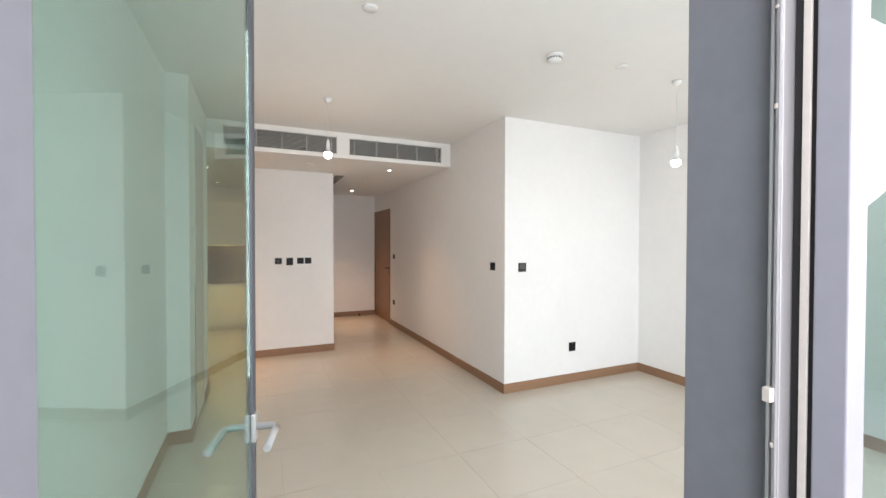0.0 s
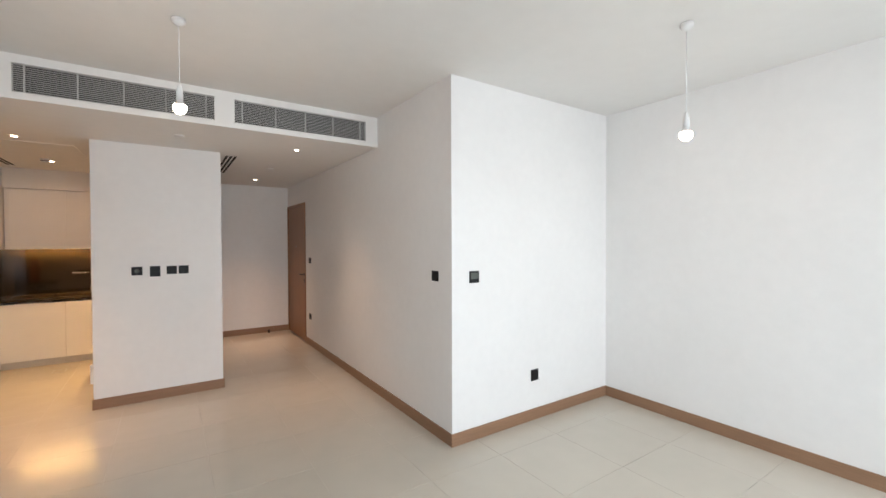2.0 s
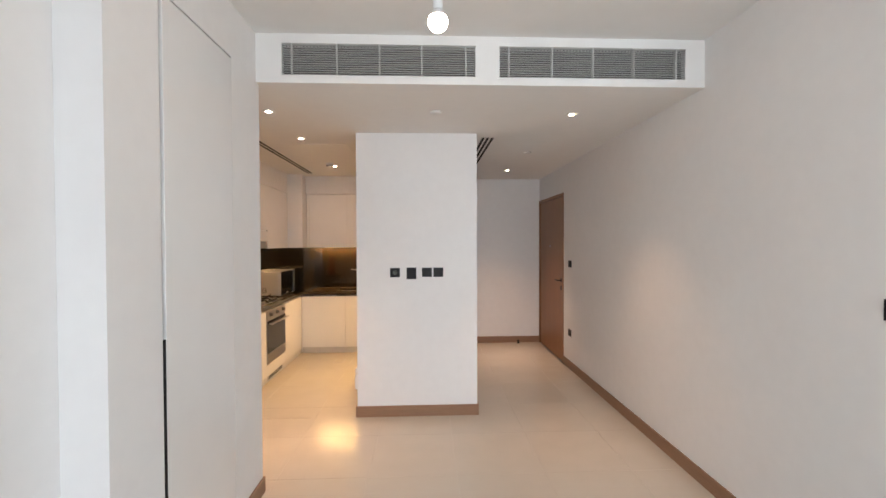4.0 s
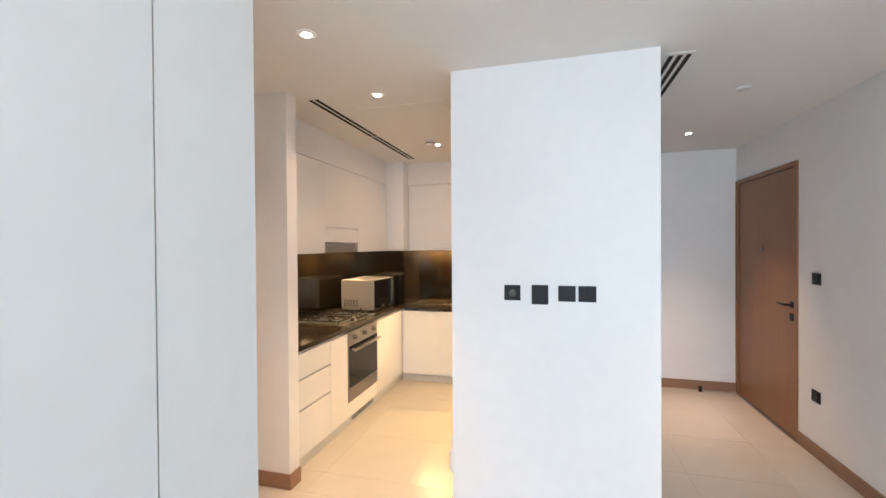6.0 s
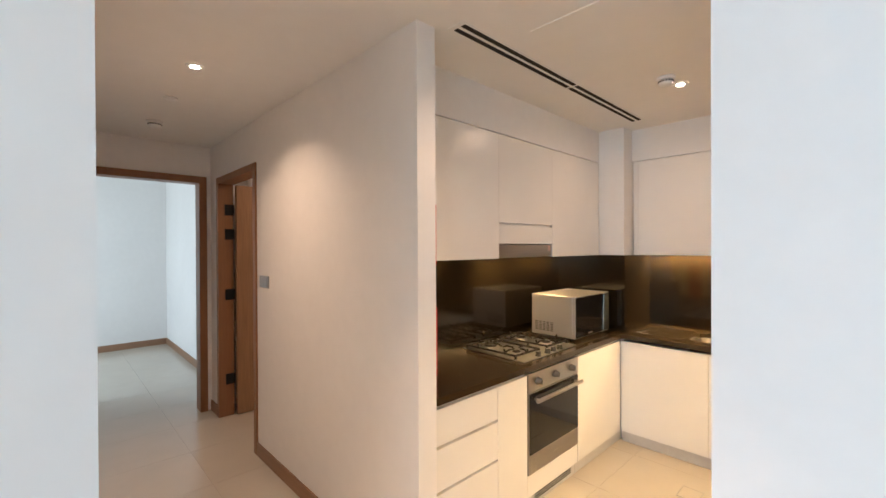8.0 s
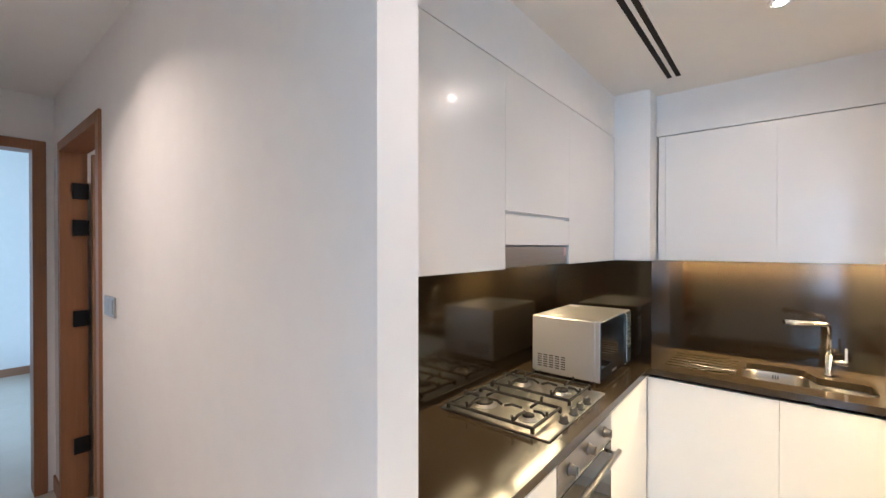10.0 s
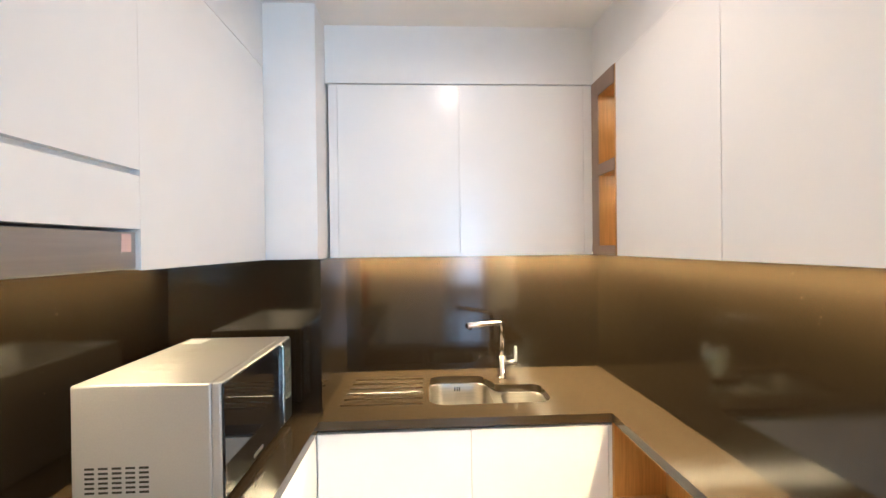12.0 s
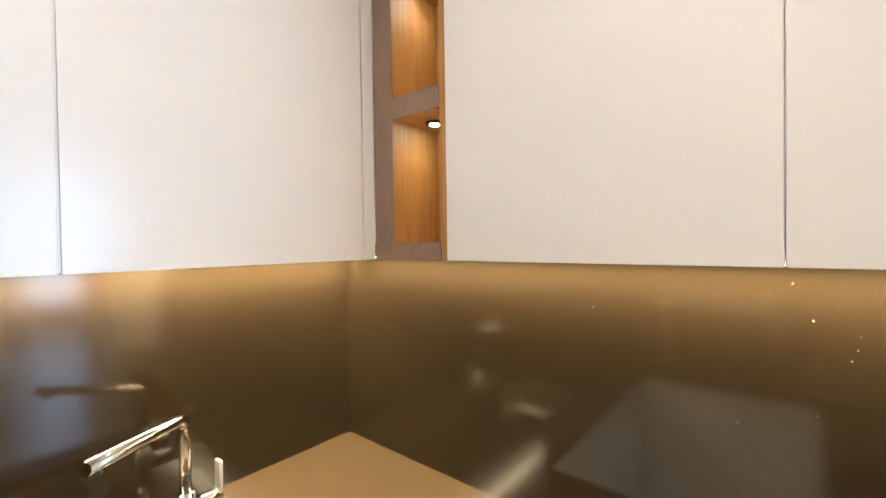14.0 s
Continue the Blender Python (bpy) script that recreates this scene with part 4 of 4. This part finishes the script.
def oven():
    y0, y1, z0, z1 = 6.643, 7.239, 0.215, 0.825
    x = BFX + 0.006
    t = thing("built_in_oven", (x - 0.28, (y0 + y1) / 2, z0), "built-in stainless steel oven with dark glass door", "oven")
    part("body", box_bm(KX0 + 0.03, x - 0.022, y0 + 0.004, y1 - 0.004, z0, z1), STEEL, t)
    cp = part("control_panel", box_bm(x - 0.021, x, y0, y1, z1 - 0.112, z1, 0.002), STEEL, t, "stainless control panel")
    for i, yy in enumerate((y0 + 0.10, (y0 + y1) / 2, y1 - 0.10)):
        k = part("knob", turned(lathe_bm(0, 0, [(0.024, 0.0), (0.024, 0.006), (0.019, 0.008), (0.018, 0.028), (0.012, 0.030)]), Matrix.Translation((x, yy, z1 - 0.055)) @ Matrix.Rotation(radians(90), 4, "Y")), KNOBSTEEL, cp)
        part("knob_cap", box_bm(x + 0.029, x + 0.033, yy - 0.003, yy + 0.003, z1 - 0.072, z1 - 0.038), CHROME, k)
    d = part("door", box_bm(x - 0.021, x, y0, y1, z0 + 0.005, z1 - 0.116, 0.003), STEEL, t)
    part("door_glass", box_bm(x - 0.002, x + 0.004, y0 + 0.012, y1 - 0.012, z0 + 0.125, z1 - 0.122, 0.002), BLACKGLASS, d, "dark oven window")
    part("door_foot", box_bm(x - 0.002, x + 0.003, y0 + 0.012, y1 - 0.012, z0 + 0.012, z0 + 0.118, 0.002), STEEL, d)
    part("badge", box_bm(x + 0.003, x + 0.0036, (y0 + y1) / 2 - 0.03, (y0 + y1) / 2 + 0.03, z0 + 0.06, z0 + 0.072), SATIN, d)
    h = part("handle", tube_bm([(x + 0.045, y0 + 0.03, z1 - 0.155), (x + 0.045, y1 - 0.03, z1 - 0.155)], 0.012), STEEL, d, "steel bar handle")
    for yy in (y0 + 0.06, y1 - 0.06):
        part("handle_post", tube_bm([(x, yy, z1 - 0.155), (x + 0.045, yy, z1 - 0.155)], 0.008, 10), STEEL, h)
    part("filler", box_bm(KX0 + 0.05, BFX - 0.002, y0, y1, 0.088, z0 - 0.003), LACQUER, t)
    p = part("plinth", box_bm(BFX - 0.041, BFX - 0.025, y0, y1, 0, 0.084), SATINWHITE, t)
    part("plinth_vent", box_bm(BFX - 0.026, BFX - 0.021, y0 + 0.08, y1 - 0.04, 0.02, 0.072, 0.001, 1), GRILLE, p)
    for i in range(3):
        part("vent_slot", box_bm(BFX - 0.022, BFX - 0.0195, y0 + 0.10, y1 - 0.06, 0.029 + i * 0.014, 0.036 + i * 0.014), GAPSHADE, p)


oven()


def open_unit(y0, y1):
    x0, x1 = BFE - 0.008, KX1 - 0.004
    t = thing("open_base_shelf", ((x0 + x1) / 2, (y0 + y1) / 2, 0), "open warm oak shelf unit under the worktop", "shelf", "open base shelves")
    w = 0.019
    for n_, b in (("side_panel", (x0, x1, y0, y0 + w, 0.1, CT - CTH - 0.002)), ("side_panel", (x0, x1, y1 - w, y1, 0.1, CT - CTH - 0.002)), ("base", (x0, x1, y0 + w, y1 - w, 0.1, 0.125)),
                  ("shelf", (x0 + 0.005, x1, y0 + w, y1 - w, 0.515, 0.540)), ("top", (x0 + 0.01, x1, y0 + w, y1 - w, CT - CTH - 0.02, CT - CTH - 0.002)), ("back_panel", (x1 - 0.01, x1, y0 + w, y1 - w, 0.125, CT - CTH - 0.02))):
        part(n_, box_bm(*b, 0.0008, 1), OAK, t)
    part("plinth", box_bm(x0 + 0.05, x0 + 0.066, y0, y1, 0, 0.099), SATINWHITE, t)


open_unit(7.30, 7.944)
open_unit(6.73, 7.298)
open_unit(6.165, 6.728)


KNOB = mat("dark_grey_knob", (0.06, 0.058, 0.055), 0.3, metal=0.6)


def cooktop():
    x0, x1, y0, y1 = -1.868, -1.350, 6.675, 7.312
    t = thing("gas_cooktop", ((x0 + x1) / 2, (y0 + y1) / 2, CT), "stainless steel gas cooktop with four burners and iron grates", "cooktop")
    part("tray", box_bm(x0, x1, y0, y1, CT + 0.0005, CT + 0.008, 0.003), STEEL, t)
    z = CT + 0.008
    burners = ((-1.730, 6.815, 0.040), (-1.730, 7.175, 0.028), (-1.500, 6.800, 0.022), (-1.515, 7.175, 0.028))
    for bx_, by_, r in burners:
        b = part("burner", lathe_bm(bx_, by_, [(r + 0.02, z), (r + 0.018, z + 0.004), (r + 0.006, z + 0.006), (r + 0.006, z + 0.013), (r, z + 0.014)]), SATIN, t)
        part("burner_cap", lathe_bm(bx_, by_, [(r + 0.004, z + 0.014), (r + 0.004, z + 0.019), (r - 0.002, z + 0.022), (0.002, z + 0.0225)]), IRON, b)
    # two grates, each over a pair of burners
    gz = z + 0.027
    for cy in (6.815, 7.175):
        lo, hi = cy - 0.128, cy + 0.128
        g = part("grate", box_bm(-1.838, -1.418, lo - 0.006, lo + 0.006, gz - 0.012, gz, 0.003, 1), IRON, t, "black cast iron grate")
        for b in ((-1.838, -1.418, hi - 0.006, hi + 0.006), (-1.838, -1.826, lo, hi), (-1.430, -1.418, lo, hi)):
            part("bar", box_bm(*b, gz - 0.012, gz, 0.003, 1), IRON, g)
        for bx_ in (-1.730, -1.510):
            for dx, dy, reach in ((1, 0, 0.080 if bx_ > -1.6 else 0.095), (-1, 0, 0.096 if bx_ < -1.6 else 0.110), (0, 1, 0.126), (0, -1, 0.126)):
                p0 = Vector((bx_ + dx * reach, cy + dy * reach, gz - 0.004))
                p1 = Vector((bx_ + dx * 0.028, cy + dy * 0.028, gz + 0.006))
                part("finger", tube_bm([p0, p0.lerp(p1, 0.4) + Vector((0, 0, 0.008)), p1], 0.0058, 8), IRON, g)
            for fy in (lo, hi):
                part("horn", tube_bm([(bx_, fy, gz - 0.004), (bx_, fy, gz + 0.012), (bx_, fy + (0.006 if fy > cy else -0.006), gz + 0.021)], 0.0062, 8), IRON, g)
        for fx in (-1.832, -1.424):
            for fy in (lo, hi):
                part("grate_foot", box_bm(fx - 0.006, fx + 0.006, fy - 0.006, fy + 0.006, z, gz - 0.004), IRON, g)
            part("side_horn", tube_bm([(fx, cy, gz - 0.004), (fx, cy, gz + 0.016)], 0.006, 8), IRON, g)
    for i in range(4):
        ky = (6.860, 6.965, 7.040, 7.120)[i]
        k = part("knob", lathe_bm(-1.372, ky, [(0.021, z), (0.021, z + 0.005), (0.017, z + 0.007), (0.016, z + 0.026), (0.012, z + 0.028)]), KNOB, t, "dark grey control knob")
        part("knob_grip", box_bm(-1.375, -1.369, ky - 0.014, ky + 0.014, z + 0.024, z + 0.032, 0.001, 1), SATIN, k)


cooktop()


def microwave():
    x0, x1, y0, y1, z0, z1 = -1.782, -1.398, 7.392, 7.945, CT + 0.020, 1.213
    t = thing("microwave_oven", ((x0 + x1) / 2, (y0 + y1) / 2, CT), "silver microwave oven with black glass door", "microwave")
    part("case", box_bm(x0, x1 - 0.03, y0, y1, z0, z1, 0.006), SILVER, t)
    fp = part("front_frame", box_bm(x1 - 0.03, x1 - 0.006, y0, y1, z0, z1, 0.004), SILVER, t)
    part("door_glass", box_bm(x1 - 0.010, x1, y0 + 0.006, y1 - 0.125, z0 + 0.006, z1 - 0.006, 0.003), BLACKGLASS, fp, "black glass door")
    part("control_panel", box_bm(x1 - 0.010, x1, y1 - 0.088, y1 - 0.006, z0 + 0.006, z1 - 0.006, 0.003), BLACK, fp)
    part("door_handle", box_bm(x1 - 0.006, x1 + 0.010, y1 - 0.122, y1 - 0.111, z0 + 0.01, z1 - 0.01, 0.003), CHROME, fp)
    part("display", box_bm(x1 - 0.001, x1 + 0.0008, y1 - 0.095, y1 - 0.02, z1 - 0.065, z1 - 0.03), SCREEN, fp)
    for i in range(5):
        for j in range(3):
            part("key", box_bm(x1 - 0.001, x1 + 0.0015, y1 - 0.096 + j * 0.027, y1 - 0.074 + j * 0.027, z1 - 0.105 - i * 0.03, z1 - 0.086 - i * 0.03, 0.0008, 1), SCREEN, fp)
    part("badge", box_bm(x1 - 0.0005, x1 + 0.0006, (y0 + y1) / 2 - 0.09, (y0 + y1) / 2 - 0.02, z0 + 0.02, z0 + 0.032), SATIN, fp)
    # side vents: five groups of short slots
    for c in range(5):
        for r in range(6):
            yy = -1.748 + c * 0.034
            part("vent_slot", box_bm(yy, yy + 0.024, y0 - 0.0008, y0 + 0.002, z0 + 0.035 + r * 0.0125, z0 + 0.0405 + r * 0.0125), GAPSHADE, t)
    for r in range(4):
        for c in range(9):
            part("top_slot", box_bm(x0 + 0.085 + c * 0.012, x0 + 0.091 + c * 0.012, y0 + 0.11 + r * 0.075, y0 + 0.15 + r * 0.075, z1 - 0.0015, z1 + 0.0004), SATIN, t)
    part("label_sticker", box_bm(x0 + 0.02, x0 + 0.09, y1 - 0.10, y1 - 0.03, z1 - 0.001, z1 + 0.0006), WHITEPL, t)
    for xx in (x0 + 0.04, x1 - 0.06):
        for yy in (y0 + 0.05, y1 - 0.05):
            part("foot", lathe_bm(xx, yy, [(0.014, CT), (0.014, z0 + 0.002)], 14), BLACK, t)


microwave()


def fire_extinguisher():
    x, y = -1.590, 6.080
    z0 = CT + 0.001
    t = thing("fire_extinguisher", (x, y, z0), "red fire extinguisher with black hose on the worktop", "fire extinguisher")
    r = 0.074
    prof = [(r * 0.92, z0), (r, z0 + 0.01), (r, z0 + 0.36)] + [(0.018 + (r - 0.018) * math.cos(a), z0 + 0.36 + 0.06 * math.sin(a)) for a in (0.3, 0.6, 0.9, 1.2, 1.5)]
    part("cylinder", lathe_bm(x, y, prof), RED, t, "glossy red steel cylinder")
    part("valve", lathe_bm(x, y, [(0.016, z0 + 0.415), (0.018, z0 + 0.46), (0.010, z0 + 0.465)]), CHROME, t)
    part("lever", box_bm(x - 0.10, x + 0.012, y - 0.009, y + 0.009, z0 + 0.465, z0 + 0.477, 0.003), BLACK, t)
    part("carry_handle", box_bm(x - 0.085, x + 0.012, y - 0.009, y + 0.009, z0 + 0.435, z0 + 0.446, 0.003), BLACK, t)
    part("hose", tube_bm([(x, y + 0.015, z0 + 0.44), (x - 0.035, y + 0.035, z0 + 0.462), (x - 0.070, y + 0.045, z0 + 0.43), (x - 0.083, y + 0.048, z0 + 0.36), (x - 0.080, y + 0.046, z0 + 0.2)], 0.009, 10), BLACK, t)


    part("tamper_tag", box_bm(x + 0.02, x + 0.045, y - 0.016, y - 0.010, z0 + 0.425, z0 + 0.46, 0.002), mat("green_plastic_tag", (0.02, 0.30, 0.06), 0.4), t, "small green tag")


fire_extinguisher()


def extinguisher_sign():
    """A bent red plate that stands out from the partition's end."""
    t = thing("fire_sign", (-1.30, CYK, 1.50), "projecting red fire extinguisher sign on the wall", "sign")
    pts = [(-1.33, CYK), (-1.322, CYK + 0.04), (-1.317, CYK + 0.05), (-1.313, CYK + 0.060)]
    bmx = bmesh.new()
    rows = [[bmx.verts.new((x + o, y, z)) for x, y in pts] for o in (0, 0.003) for z in (1.500, 1.785)]
    for a, b in ((rows[0], rows[1]), (rows[2], rows[3]), (rows[0], rows[2]), (rows[1], rows[3])):
        for k in range(3):
            bmx.faces.new((a[k], a[k + 1], b[k + 1], b[k]))
    for k in (0, 3):
        bmx.faces.new((rows[0][k], rows[1][k], rows[3][k], rows[2][k]))
    part("plate", bmx, RED, t)
    part("bracket", box_bm(-1.335, -1.315, CYK, CYK + 0.004, 1.6, 1.68), RED, t)


extinguisher_sign()
FRAMED = thing("floor_hatch", (-0.695, 7.545, 0), "small flush tiled floor hatch with metal rim", "floor hatch")
for b in ((-0.757, -0.633, 7.470, 7.474), (-0.757, -0.633, 7.616, 7.620), (-0.757, -0.753, 7.474, 7.616), (-0.637, -0.633, 7.474, 7.616)):
    part("rim", box_bm(*b, -0.001, 0.0012), SATIN, FRAMED)
part("lid", box_bm(-0.752, -0.638, 7.475, 7.615, -0.001, 0.0006), TILE, FRAMED)

OFFSET = Vector((0, 0, 0))


def fridge():
    x0, y0, y1 = -0.135, PY + 0.125, 6.47
    t = thing("fridge", (0.15, (y0 + y1) / 2, 0), "tall white fridge freezer standing in the wall nook", "fridge")
    part("body", box_bm(x0 + 0.065, 0.50, y0, y1, 0.03, 1.845, 0.006), WHITEPL, t)
    part("upper_door", box_bm(x0, x0 + 0.06, y0, y1, 0.66, 1.85, 0.008), WHITEPL, t)
    part("lower_door", box_bm(x0, x0 + 0.06, y0, y1, 0.06, 0.65, 0.008), WHITEPL, t)
    part("top_hinge", box_bm(x0 + 0.005, x0 + 0.09, y0 + 0.005, y0 + 0.05, 1.848, 1.868, 0.003), BLACK, t)
    part("hinge_cover", box_bm(x0 - 0.022, x0 + 0.02, y0 + 0.002, y0 + 0.05, 0.285, 0.405, 0.008), WHITEPL, t)
    for yy in (y0 + 0.05, y1 - 0.05):
        part("foot", lathe_bm(0.1, yy, [(0.02, 0.0), (0.02, 0.031)]), BLACK, t)


fridge()


# ---- floor: porcelain tiles on a bed of grout ----
PITCH, JOINT = 0.606, 0.0024
TX, TY = 0.720, 2.364
bed = box_bm(XS - 0.12, XR + 0.12, -0.02, YB, -0.08, -0.002)
box_bm(CX - 0.12, XA + 0.12, YB, KY + 0.2, -0.08, -0.002, bm=bed)
box_bm(-8.12, CX - 0.12, 2.9, 6.14, -0.08, -0.002, bm=bed)
floor = solid("floor", bed, GROUT, "beige square porcelain floor tiles with pale joints", "floor", "structure")
REGIONS = ((XS, XL, 0.15, YS), (XL, XR, 0.15, YB), (XL, XA, YB, PY), (CX, XL, YB, CY0), (PX1, XA, PY, YF), (-1.36, PX0, PY, CBY + 0.1), (-8.0, CX, 3.02, 6.02), (CX, -2.05, CY0, 7.4))
shared = {}


def floor_tile(x0, x1, y0, y1):
    key = (round(x1 - x0, 3), round(y1 - y0, 3))
    if key not in shared:
        bmx = bmesh.new()
        a, b, e = key[0] / 2, key[1] / 2, 0.0006
        lo = [bmx.verts.new((sx * a, sy * b, -0.002)) for sx, sy in ((-1, -1), (1, -1), (1, 1), (-1, 1))]
        mid_ = [bmx.verts.new((sx * a, sy * b, -e)) for sx, sy in ((-1, -1), (1, -1), (1, 1), (-1, 1))]
        hi = [bmx.verts.new((sx * (a - e), sy * (b - e), 0)) for sx, sy in ((-1, -1), (1, -1), (1, 1), (-1, 1))]
        for p, q in ((lo, mid_), (mid_, hi)):
            for k in range(4):
                bmx.faces.new((p[k], p[(k + 1) % 4], q[(k + 1) % 4], q[k]))
        bmx.faces.new(hi)
        me = bpy.data.meshes.new("tile")
        bmx.to_mesh(me)
        bmx.free()
        me.materials.append(TILE)
        shared[key] = me
    ob = new("tile", shared[key])
    ob.location = ((x0 + x1) / 2, (y0 + y1) / 2, 0)
    ob.parent = floor


for i in range(-16, 8):
    for j in range(-5, 12):
        cx0, cy0 = TX + i * PITCH + JOINT / 2, TY + j * PITCH + JOINT / 2
        cx1, cy1 = cx0 + PITCH - JOINT, cy0 + PITCH - JOINT
        for rx0, rx1, ry0, ry1 in REGIONS:
            x0, x1, y0, y1 = max(cx0, rx0), min(cx1, rx1), max(cy0, ry0), min(cy1, ry1)
            if x1 - x0 > 0.01 and y1 - y0 > 0.01:
                floor_tile(x0, x1, y0, y1)
